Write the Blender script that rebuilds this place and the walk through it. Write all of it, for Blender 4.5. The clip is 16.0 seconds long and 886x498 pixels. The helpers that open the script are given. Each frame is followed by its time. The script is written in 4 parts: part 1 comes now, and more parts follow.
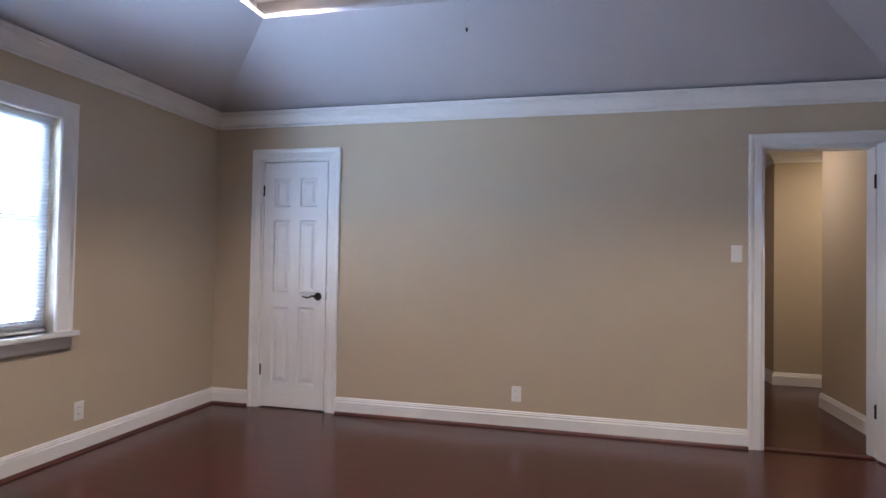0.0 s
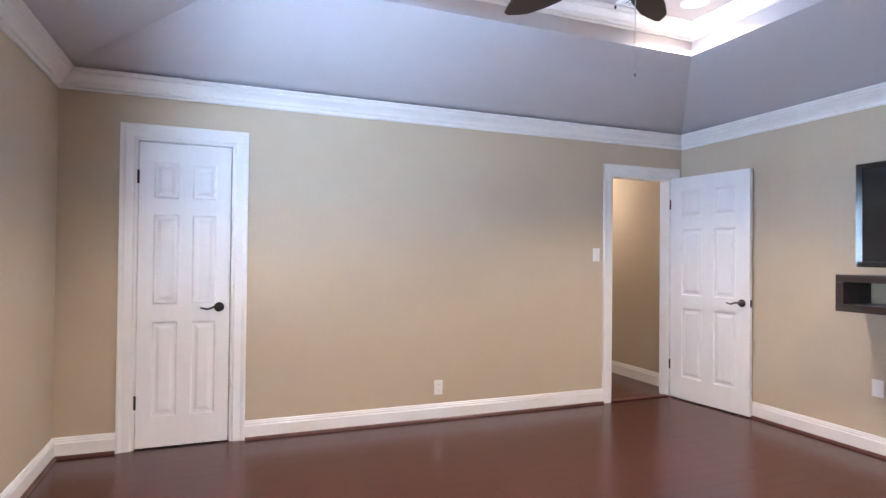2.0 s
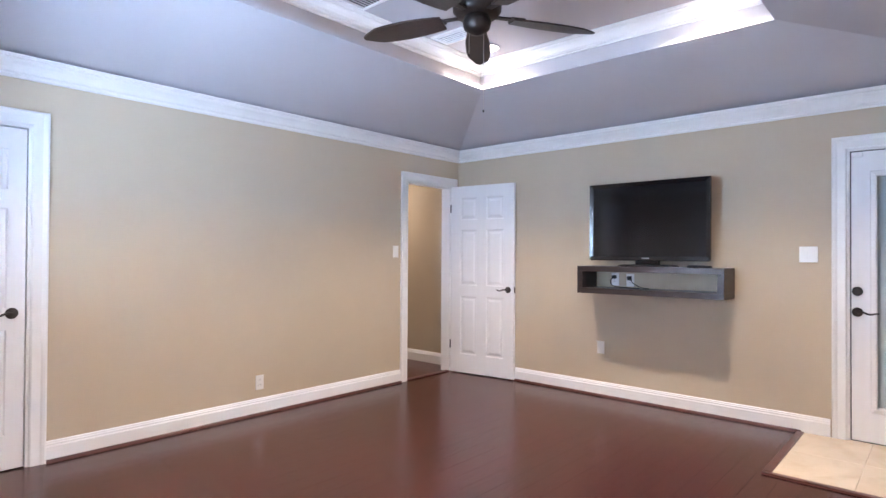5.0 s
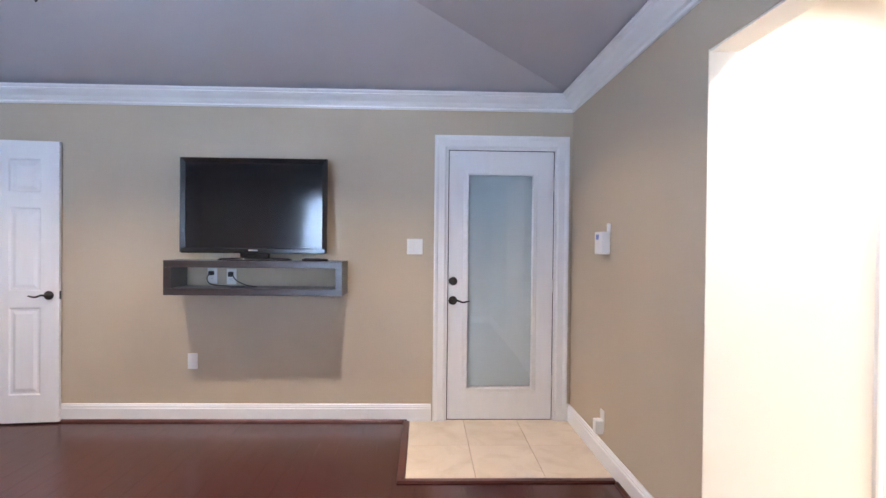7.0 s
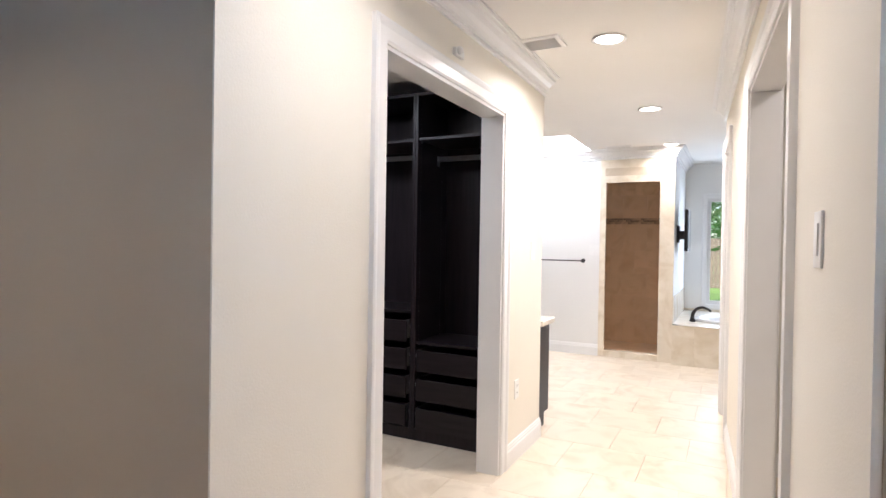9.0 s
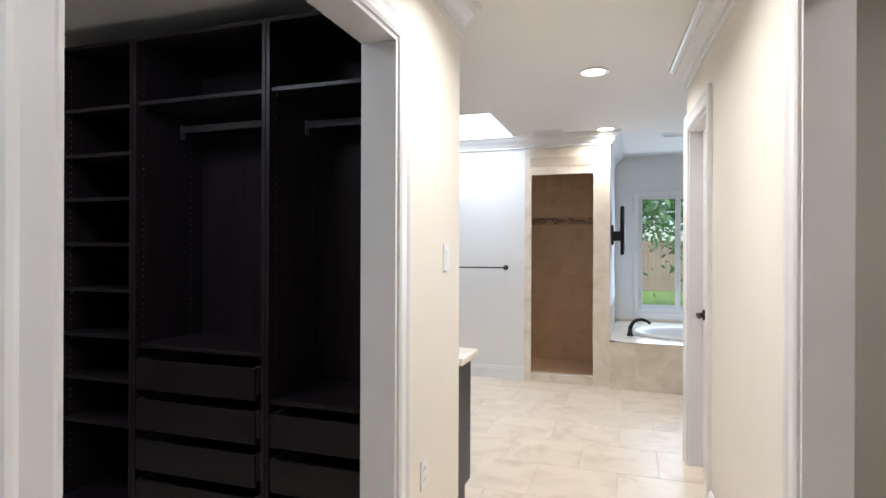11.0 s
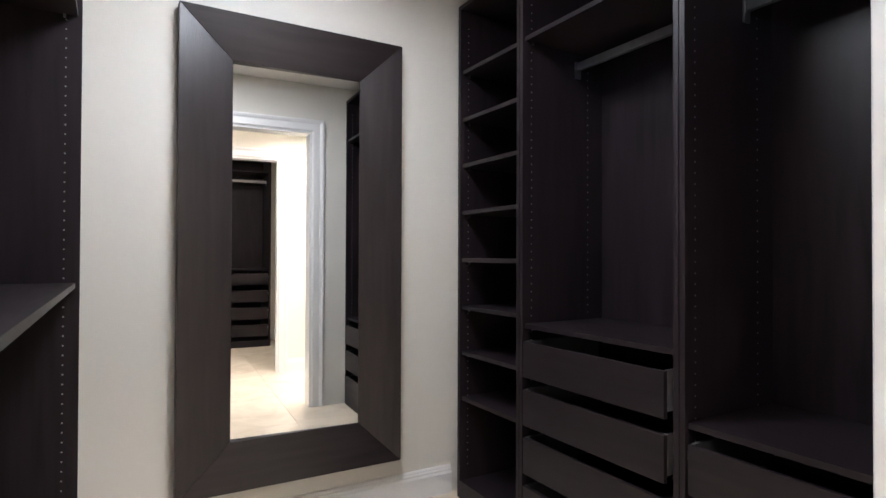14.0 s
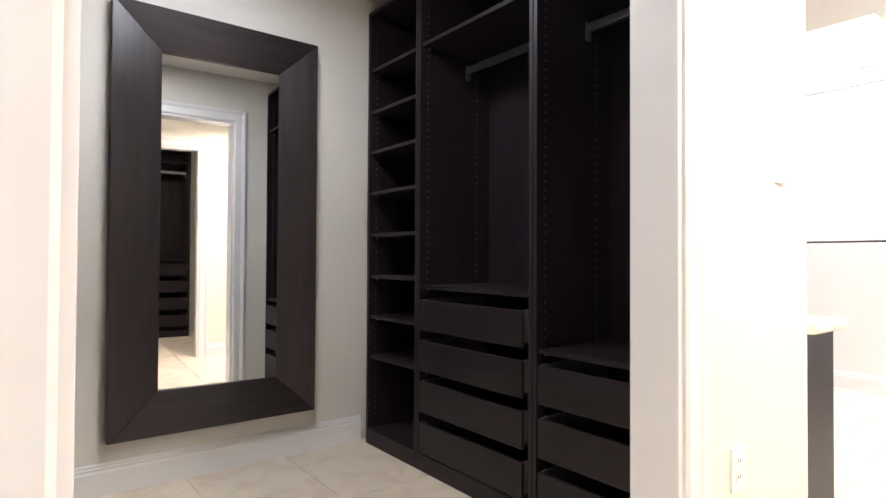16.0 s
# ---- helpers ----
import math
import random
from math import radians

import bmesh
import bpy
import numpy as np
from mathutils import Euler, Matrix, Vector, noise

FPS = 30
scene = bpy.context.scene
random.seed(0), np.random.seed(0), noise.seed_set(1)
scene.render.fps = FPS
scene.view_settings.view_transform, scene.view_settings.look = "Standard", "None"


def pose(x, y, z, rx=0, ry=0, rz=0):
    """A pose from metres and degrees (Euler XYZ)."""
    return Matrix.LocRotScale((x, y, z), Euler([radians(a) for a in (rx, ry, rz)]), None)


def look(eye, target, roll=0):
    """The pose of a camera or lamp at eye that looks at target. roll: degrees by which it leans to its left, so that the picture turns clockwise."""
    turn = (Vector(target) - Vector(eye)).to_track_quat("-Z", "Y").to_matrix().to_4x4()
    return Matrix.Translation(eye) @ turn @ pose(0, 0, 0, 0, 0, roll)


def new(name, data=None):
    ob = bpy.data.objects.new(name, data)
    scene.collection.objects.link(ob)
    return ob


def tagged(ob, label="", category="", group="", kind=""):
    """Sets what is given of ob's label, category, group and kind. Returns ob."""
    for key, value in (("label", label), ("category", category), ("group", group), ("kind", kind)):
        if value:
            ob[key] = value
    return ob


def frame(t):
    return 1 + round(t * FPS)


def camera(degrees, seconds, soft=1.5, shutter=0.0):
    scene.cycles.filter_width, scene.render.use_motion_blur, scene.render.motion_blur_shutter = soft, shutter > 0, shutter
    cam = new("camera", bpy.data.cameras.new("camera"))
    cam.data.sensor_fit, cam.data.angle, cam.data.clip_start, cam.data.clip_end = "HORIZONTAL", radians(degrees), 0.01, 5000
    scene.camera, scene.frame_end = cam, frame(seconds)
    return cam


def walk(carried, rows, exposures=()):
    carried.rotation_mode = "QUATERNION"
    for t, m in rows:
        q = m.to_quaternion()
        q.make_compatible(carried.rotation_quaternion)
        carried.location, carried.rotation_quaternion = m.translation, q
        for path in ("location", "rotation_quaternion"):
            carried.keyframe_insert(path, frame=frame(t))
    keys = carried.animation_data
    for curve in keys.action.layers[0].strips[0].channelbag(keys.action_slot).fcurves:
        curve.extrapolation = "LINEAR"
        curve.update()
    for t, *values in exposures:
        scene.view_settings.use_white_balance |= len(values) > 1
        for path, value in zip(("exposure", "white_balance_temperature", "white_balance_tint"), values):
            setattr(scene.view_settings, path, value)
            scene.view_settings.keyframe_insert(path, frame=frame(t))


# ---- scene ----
cam = camera(76.2, 16.0)
PATH = [
    (0, (0.515, -0.29, 1.227), (0.044, 1.654, 1.271), 1.0),
    (0.5, (0.023, -0.331, 1.239), (-0.097, 1.665, 1.273), 0.8),
    (1, (-0.497, -0.287, 1.266), (-0.295, 1.702, 1.305), 0.8),
    (1.5, (-1.043, -0.286, 1.286), (-0.539, 1.649, 1.321), 0.7),
    (2, (-1.531, -0.238, 1.287), (-0.803, 1.624, 1.313), 0.6),
    (2.5, (-1.933, -0.242, 1.276), (-1.011, 1.532, 1.301), 0.6),
    (3, (-2.239, -0.298, 1.294), (-1.18, 1.398, 1.316), 0.6),
    (3.2, (-2.302, -0.302, 1.295), (-1.188, 1.358, 1.319), 0.5),
    (5.3, (-2.338, -0.114, 1.283), (-0.748, 1.099, 1.304), 0.5),
    (5.5, (-2.26, -0.058, 1.283), (-0.599, 1.055, 1.304), 0.6),
    (6, (-2.068, 0.104, 1.295), (-0.259, 0.958, 1.304), 0.5),
    (6.5, (-1.928, 0.284, 1.317), (0.014, 0.761, 1.309), 0.5),
    (7, (-1.689, 0.502, 1.334), (0.31, 0.437, 1.312), 0.6),
    (7.5, (-1.388, 0.600, 1.280), (0.540, 0.070, 1.278), 0.8),
    (8, (-1.177, 0.695, 1.227), (0.508, -0.383, 1.243), 0.6),
    (8.5, (-0.911, 0.632, 1.263), (0.392, -0.886, 1.252), 0.9),
    (9, (-0.665, 0.393, 1.311), (0.246, -1.388, 1.290), 0.9),
    (9.2, (-0.598, 0.304, 1.325), (0.183, -1.537, 1.300), 1.1),
    (11.3, (-0.24, -0.973, 1.299), (0.393, -2.87, 1.3), 0.2),
    (11.5, (-0.204, -1.079, 1.29), (0.602, -2.909, 1.293), 0.1),
    (12, (-0.047, -1.234, 1.27), (1.054, -2.903, 1.28), -0.0),
    (12.5, (0.066, -1.314, 1.236), (1.388, -2.815, 1.245), 0.1),
    (13, (0.131, -1.375, 1.205), (1.624, -2.705, 1.21), 0.1),
    (13.5, (0.162, -1.42, 1.157), (1.778, -2.599, 1.175), 0.1),
    (14, (0.154, -1.459, 1.126), (1.883, -2.463, 1.149), 0.2),
    (14.5, (0.119, -1.461, 1.089), (1.891, -2.388, 1.116), 0.3),
    (15, (0.038, -1.447, 1.038), (1.809, -2.376, 1.065), 0.4),
    (15.5, (-0.08, -1.41, 0.992), (1.664, -2.389, 1.024), 0.4),
    (16, (-0.229, -1.329, 0.983), (1.355, -2.549, 1.016), 0.3),
]
EXPOSURES = [(0, 1.03, 5950, 18), (0.8, 1.5, 5950, 18), (1.5, 1.87, 6100, 18), (3, 1.9, 6100, 18), (6.0, 1.95, 6000, 18), (7.0, 1.75, 5950, 18), (7.5, 1.4, 5950, 18), (8.3, 0.95, 5950, 16), (9.0, 0.78, 5850, 15), (9.2, 0.75, 5800, 14),
             (11.3, 0.2, 5600, 11), (12.2, 0.45, 5700, 11), (13, 0.8, 5800, 12), (14, 1.4, 5850, 12), (14.5, 1.7, 5900, 12), (15.5, 1.55, 6000, 13), (16, 1.25, 6050, 14)]
walk(cam, [(t, look(eye, target, roll)) for t, eye, target, roll in PATH], EXPOSURES)

# ---------------------------------------------------------------- light
world = bpy.data.worlds.new("sky")
scene.world = world
world.use_nodes = True
wn = world.node_tree.nodes
sky = wn.new("ShaderNodeTexSky")
sky.sky_type = "NISHITA"
sky.sun_disc = False
sky.sun_elevation, sky.sun_rotation = radians(54), radians(22)
world.node_tree.links.new(sky.outputs[0], wn["Background"].inputs[0])
wn["Background"].inputs[1].default_value = 0.15


def lamp(name, kind, m, power, color, size=0.2, size_y=None, spread=180):
    data = bpy.data.lights.new(name, kind)
    data.energy, data.color = power * (0.55 if kind == "AREA" else 1), color
    if kind == "AREA":
        data.shape = "RECTANGLE" if size_y else "DISK"
        data.size = size
        data.spread = radians(spread)
        if size_y:
            data.size_y = size_y
    ob = new(name, data)
    ob.matrix_world = m
    return ob


sun = lamp("sun", "SUN", look((8, 20, 30), (0, 0, 0)), 5.0, (1.0, 0.95, 0.88))
sun.data.angle = radians(3)

WARM = (1.0, 0.85, 0.68)
SOFT = (1.0, 0.90, 0.77)
DAY = (0.78, 0.89, 1.0)
CAN_POWER, COVE = 16, 0.6
lamp("window_daylight", "AREA", look((-2.70, 1.985, 1.42), (0, 1.985, 1.35)), 150, (0.55, 0.76, 1.0), 0.84, 1.2)
lamp("tub_window_daylight", "AREA", look((-0.95, -7.98, 1.25), (-0.95, -5, 1.0)), 30, DAY, 1.15, 1.4)
lamp("skylight_daylight", "AREA", look((1.25, -5.97, 2.9), (1.25, -5.97, 0)), 46, (0.9, 0.95, 1.0), 0.8, 1.1)

# ---------------------------------------------------------------- materials


def mat(name, color, rough=0.5, var=0.06, scale=8.0, bump=0.0, bump_scale=300.0, metal=0.0, stretch=(1, 1, 1), per_piece=0.0, spec=0.5):
    m = bpy.data.materials.new(name)
    m.use_nodes = True
    nt = m.node_tree
    n, l = nt.nodes, nt.links
    b = n["Principled BSDF"]
    b.inputs["Roughness"].default_value = rough
    b.inputs["Metallic"].default_value = metal
    b.inputs["Specular IOR Level"].default_value = spec
    tc = n.new("ShaderNodeTexCoord")
    mp = n.new("ShaderNodeMapping")
    mp.inputs["Scale"].default_value = stretch
    l.new(tc.outputs["Object"], mp.inputs[0])
    big = n.new("ShaderNodeTexNoise")
    big.inputs["Scale"].default_value = scale
    big.inputs["Detail"].default_value = 6
    l.new(mp.outputs[0], big.inputs[0])
    ramp = n.new("ShaderNodeMapRange")
    ramp.inputs["From Min"].default_value, ramp.inputs["From Max"].default_value = 0.3, 0.7
    ramp.inputs["To Min"].default_value, ramp.inputs["To Max"].default_value = 1 - var, 1 + var
    l.new(big.outputs[0], ramp.inputs[0])
    last = ramp.outputs[0]
    if per_piece:
        info = n.new("ShaderNodeObjectInfo")
        pr = n.new("ShaderNodeMapRange")
        pr.inputs["To Min"].default_value, pr.inputs["To Max"].default_value = 1 - per_piece, 1 + per_piece
        l.new(info.outputs["Random"], pr.inputs[0])
        mul = n.new("ShaderNodeMath")
        mul.operation = "MULTIPLY"
        l.new(last, mul.inputs[0])
        l.new(pr.outputs[0], mul.inputs[1])
        last = mul.outputs[0]
    mix = n.new("ShaderNodeVectorMath")
    mix.operation = "SCALE"
    mix.inputs[0].default_value = color
    l.new(last, mix.inputs["Scale"])
    l.new(mix.outputs[0], b.inputs["Base Color"])
    rr = n.new("ShaderNodeMapRange")
    rr.inputs["To Min"].default_value, rr.inputs["To Max"].default_value = rough * 0.85, min(1, rough * 1.15)
    l.new(big.outputs[0], rr.inputs[0])
    l.new(rr.outputs[0], b.inputs["Roughness"])
    if bump:
        fine = n.new("ShaderNodeTexNoise")
        fine.inputs["Scale"].default_value = bump_scale
        fine.inputs["Detail"].default_value = 3
        l.new(mp.outputs[0], fine.inputs[0])
        bp = n.new("ShaderNodeBump")
        bp.inputs["Strength"].default_value = bump
        bp.inputs["Distance"].default_value = 0.002
        l.new(fine.outputs[0], bp.inputs["Height"])
        l.new(bp.outputs[0], b.inputs["Normal"])
    return m


def marble(name, color, vein, rough, per_piece=0.03, scale=2.2):
    """Mottled stone: cloudy patches and thin veins over the base colour."""
    m = mat(name, color, rough, 0.05, scale, per_piece=per_piece)
    n, l = m.node_tree.nodes, m.node_tree.links
    b = n["Principled BSDF"]
    src = b.inputs["Base Color"].links[0].from_socket
    tc = n.new("ShaderNodeTexCoord")
    info = n.new("ShaderNodeObjectInfo")
    off = n.new("ShaderNodeVectorMath")
    off.operation = "MULTIPLY_ADD"
    off.inputs[1].default_value = (37.0, 19.0, 11.0)
    l.new(info.outputs["Random"], off.inputs[0])
    l.new(tc.outputs["Object"], off.inputs[2])
    cloud = n.new("ShaderNodeTexNoise")
    cloud.inputs["Scale"].default_value = 3.5
    cloud.inputs["Detail"].default_value = 9
    cloud.inputs["Distortion"].default_value = 1.6
    l.new(off.outputs[0], cloud.inputs[0])
    rng = n.new("ShaderNodeMapRange")
    rng.inputs["From Min"].default_value, rng.inputs["From Max"].default_value = 0.46, 0.72
    l.new(cloud.outputs[0], rng.inputs[0])
    mx = n.new("ShaderNodeMix")
    mx.data_type = "RGBA"
    l.new(rng.outputs[0], mx.inputs["Factor"])
    l.new(src, mx.inputs["A"])
    mx.inputs["B"].default_value = (*vein, 1)
    l.new(mx.outputs["Result"], b.inputs["Base Color"])
    return m


def glow(name, color, strength):
    m = bpy.data.materials.new(name)
    m.use_nodes = True
    b = m.node_tree.nodes["Principled BSDF"]
    b.inputs["Base Color"].default_value = (0.8, 0.8, 0.8, 1)
    b.inputs["Emission Color"].default_value = (*color, 1)
    b.inputs["Emission Strength"].default_value = strength
    return m


def glass(name, color=(1, 1, 1), rough=0.0):
    m = bpy.data.materials.new(name)
    m.use_nodes = True
    b = m.node_tree.nodes["Principled BSDF"]
    b.inputs["Base Color"].default_value = (*color, 1)
    b.inputs["Transmission Weight"].default_value = 1
    b.inputs["Roughness"].default_value = rough
    b.inputs["IOR"].default_value = 1.45
    return m


BEIGE = mat("beige_wall_paint", (0.50, 0.415, 0.305), 0.75, 0.035, 1.6, 0.35, 160)
CREAM = mat("cream_wall_paint", (0.80, 0.755, 0.67), 0.7, 0.025, 1.6, 0.35, 160)
BATHW = mat("pale_bath_paint", (0.78, 0.77, 0.75), 0.7, 0.02, 1.6, 0.2, 160)
CLOSETW = mat("closet_wall_paint", (0.72, 0.69, 0.63), 0.7, 0.025, 1.6, 0.3, 160)
CEIL = mat("ceiling_paint", (0.455, 0.442, 0.465), 0.85, 0.025, 1.3, 0.4, 120)
CEILW = mat("white_ceiling_paint", (0.80, 0.78, 0.75), 0.85, 0.02, 1.3, 0.3, 120)
WHITE = mat("white_trim_gloss", (0.78, 0.77, 0.76), 0.3, 0.02, 5, 0.06, 60)
DOORW = mat("white_door_paint", (0.78, 0.77, 0.77), 0.36, 0.02, 6, 0.10, 90, stretch=(3, 3, 0.4))
PLASTIC = mat("white_plastic", (0.80, 0.79, 0.77), 0.35, 0.015, 20)
WOODF = mat("mahogany_floor", (0.046, 0.0105, 0.0095), 0.22, 0.38, 9, 0.10, 120, stretch=(0.35, 4, 1), per_piece=0.20)
WOODG = mat("mahogany_trim", (0.07, 0.022, 0.016), 0.35, 0.25, 10)
GAP = mat("dark_joint", (0.02, 0.008, 0.006), 0.8, 0.1, 20)
GROUT = mat("pale_grout", (0.68, 0.59, 0.47), 0.85, 0.08, 30)
TILE = marble("travertine_tile", (0.74, 0.64, 0.51), (0.62, 0.51, 0.38), 0.34)
THRESH = marble("honey_tile", (0.62, 0.52, 0.40), (0.55, 0.45, 0.33), 0.25)
SHOWER = marble("tan_shower_tile", (0.60, 0.40, 0.235), (0.51, 0.33, 0.185), 0.4, 0.04)
SURROUND = marble("cream_marble", (0.76, 0.68, 0.56), (0.64, 0.54, 0.40), 0.2)
MOSAIC = mat("mosaic_stone", (0.30, 0.20, 0.12), 0.5, 0.5, 60, per_piece=0.5)
ESPRESSO = mat("black_brown_veneer", (0.017, 0.0117, 0.0142), 0.42, 0.35, 6, 0.12, 90, stretch=(6, 6, 0.5), spec=0.28)
ESPFRONT = mat("black_brown_front", (0.016, 0.0112, 0.0132), 0.4, 0.3, 6, 0.12, 90, stretch=(0.6, 6, 6), spec=0.3)
DRAWERG = mat("grey_drawer_side", (0.10, 0.095, 0.095), 0.45, 0.1, 20)
FRAMEV = mat("mirror_frame_veneer", (0.020, 0.0135, 0.0145), 0.33, 0.4, 7, 0.25, 60, stretch=(5, 5, 0.4))
FRAMEH = mat("mirror_frame_veneer_cross", (0.020, 0.0135, 0.0145), 0.33, 0.4, 7, 0.25, 60, stretch=(5, 0.4, 5))
SHELFW = mat("dark_shelf_veneer", (0.030, 0.020, 0.018), 0.33, 0.3, 6, 0.1, 80, stretch=(6, 0.5, 6))
BRONZE = mat("oil_rubbed_bronze", (0.035, 0.028, 0.025), 0.38, 0.2, 30, metal=0.6)
NICKEL = mat("satin_nickel", (0.55, 0.53, 0.50), 0.3, 0.05, 30, metal=1.0)
CHROME = mat("grey_metal", (0.45, 0.45, 0.46), 0.3, 0.05, 30, metal=1.0)
RODM = mat("dark_rod_metal", (0.40, 0.39, 0.39), 0.38, 0.08, 30, metal=0.9)
BLACK = mat("black_gloss_plastic", (0.010, 0.010, 0.011), 0.16, 0.05, 10)
SCREEN = mat("tv_screen", (0.008, 0.008, 0.010), 0.10, 0.03, 4)
RUBBER = mat("black_rubber", (0.015, 0.015, 0.015), 0.6, 0.1, 20)
SILVER = mat("silver_print", (0.5, 0.5, 0.5), 0.4, 0.05, 20)
FANW = mat("carved_dark_walnut", (0.022, 0.012, 0.009), 0.4, 0.4, 14, 0.3, 40, stretch=(1, 4, 1))
BLIND = mat("white_blind_slat", (0.80, 0.82, 0.84), 0.5, 0.02, 6)
BLINDG = mat("grey_blind_slat", (0.42, 0.46, 0.455), 0.55, 0.03, 6)
LCD = mat("blue_display", (0.10, 0.20, 0.55), 0.3, 0.05, 40)
TUBW = mat("white_acrylic", (0.85, 0.85, 0.84), 0.12, 0.01, 4)
COUNTER = marble("cream_countertop", (0.80, 0.74, 0.64), (0.70, 0.62, 0.50), 0.2)
MIRROR = mat("silver_mirror", (0.90, 0.91, 0.91), 0.0, 0.0, 1, metal=1.0)
PANE = glass("window_glass")
CANGLOW = glow("lamp_glow", (1.0, 0.86, 0.68), 4.5)
COVEGLOW = glow("cove_glow", (1.0, 0.80, 0.56), COVE)
SKYGLOW = glow("skylight_diffuser", (0.95, 0.98, 1.0), 1.6)
GRASS = mat("lawn", (0.16, 0.26, 0.06), 0.9, 0.3, 3, 0.5, 60)
BARK = mat("bark", (0.16, 0.13, 0.10), 0.9, 0.35, 6, 1.0, 30, stretch=(3, 3, 0.6))
LEAF = mat("leaf_green", (0.12, 0.24, 0.08), 0.6, 0.35, 2)
FENCEW = mat("fence_wood", (0.28, 0.21, 0.15), 0.8, 0.25, 6, 0.4, 40, stretch=(4, 4, 0.6))
CONCRETE = mat("concrete", (0.45, 0.44, 0.42), 0.85, 0.1, 5, 0.3, 60)

# ---------------------------------------------------------------- mesh helpers


def finish(name, bm, material, smooth=False):
    bmesh.ops.recalc_face_normals(bm, faces=bm.faces)
    me = bpy.data.meshes.new(name)
    bm.to_mesh(me)
    bm.free()
    if smooth:
        me.shade_smooth()
    for one in material if isinstance(material, (list, tuple)) else (material,):
        me.materials.append(one)
    return me


def part(name, bm, material, parent=None, label="", smooth=False, m=None):
    ob = new(name, finish(name, bm, material, smooth))
    if parent:
        ob.parent = parent
    if m is not None:
        ob.matrix_basis = m
    if label:
        tagged(ob, label)
    return ob


def setting(name, bm, material, label="", category="", smooth=False):
    return tagged(part(name, bm, material, None, "", smooth), label, category, kind="structure")


def thing(name, label, category, group="", m=None):
    ob = new(name)
    ob.empty_display_size = 0.1
    if m is not None:
        ob.matrix_basis = m
    return tagged(ob, label, category, group)


def add_box(bm, x0, x1, y0, y1, z0, z1, bevel=0.0):
    got = bmesh.ops.create_cube(bm, size=1)
    vs = got["verts"]
    for v in vs:
        v.co = Vector(((x0 + x1) / 2 + v.co.x * (x1 - x0), (y0 + y1) / 2 + v.co.y * (y1 - y0), (z0 + z1) / 2 + v.co.z * (z1 - z0)))
    if bevel:
        edges = {e for v in vs for e in v.link_edges}
        bmesh.ops.bevel(bm, geom=list(edges), offset=bevel, segments=2, affect="EDGES", profile=0.6)
    return bm


def box(x0, x1, y0, y1, z0, z1, bevel=0.0):
    return add_box(bmesh.new(), x0, x1, y0, y1, z0, z1, bevel)


def add_cyl(bm, a, b, r0, r1=None, seg=20):
    a, b = Vector(a), Vector(b)
    d = b - a
    m = Matrix.Translation((a + b) / 2) @ d.to_track_quat("Z", "Y").to_matrix().to_4x4()
    bmesh.ops.create_cone(bm, cap_ends=True, segments=seg, radius1=r0, radius2=r0 if r1 is None else r1, depth=d.length, matrix=m)
    return bm


def cyl(a, b, r0, r1=None, seg=20):
    return add_cyl(bmesh.new(), a, b, r0, r1, seg)


def lathe(profile, seg=28, m=None):
    """profile: (radius, height) pairs turned about z."""
    bm = bmesh.new()
    rings = []
    for r, z in profile:
        rings.append([bm.verts.new((r * math.cos(2 * math.pi * i / seg), r * math.sin(2 * math.pi * i / seg), z)) for i in range(seg)])
    for a, b in zip(rings, rings[1:]):
        for i in range(seg):
            bm.faces.new((a[i], a[(i + 1) % seg], b[(i + 1) % seg], b[i]))
    bm.faces.new(rings[0])
    bm.faces.new(rings[-1])
    if m is not None:
        bmesh.ops.transform(bm, matrix=m, verts=bm.verts)
    return bm


def tube(points, r, seg=10, taper=1.0):
    """A round rod along a polyline, rounded by Catmull-Rom."""
    p = [Vector(q) for q in points]
    pts = []
    for i in range(len(p) - 1):
        a, b, c, d = p[max(i - 1, 0)], p[i], p[i + 1], p[min(i + 2, len(p) - 1)]
        for k in range(6):
            t = k / 6
            pts.append(0.5 * ((2 * b) + (c - a) * t + (2 * a - 5 * b + 4 * c - d) * t * t + (3 * b - a - 3 * c + d) * t ** 3))
    pts.append(p[-1])
    bm = bmesh.new()
    rings = []
    for i, q in enumerate(pts):
        d = (pts[min(i + 1, len(pts) - 1)] - pts[max(i - 1, 0)]).normalized()
        turn = d.to_track_quat("Z", "Y").to_matrix()
        rr = r * (1 + (taper - 1) * i / (len(pts) - 1))
        rings.append([bm.verts.new(q + turn @ Vector((rr * math.cos(2 * math.pi * k / seg), rr * math.sin(2 * math.pi * k / seg), 0))) for k in range(seg)])
    for a, b in zip(rings, rings[1:]):
        for k in range(seg):
            bm.faces.new((a[k], a[(k + 1) % seg], b[(k + 1) % seg], b[k]))
    bm.faces.new(rings[0])
    bm.faces.new(rings[-1])
    return bm


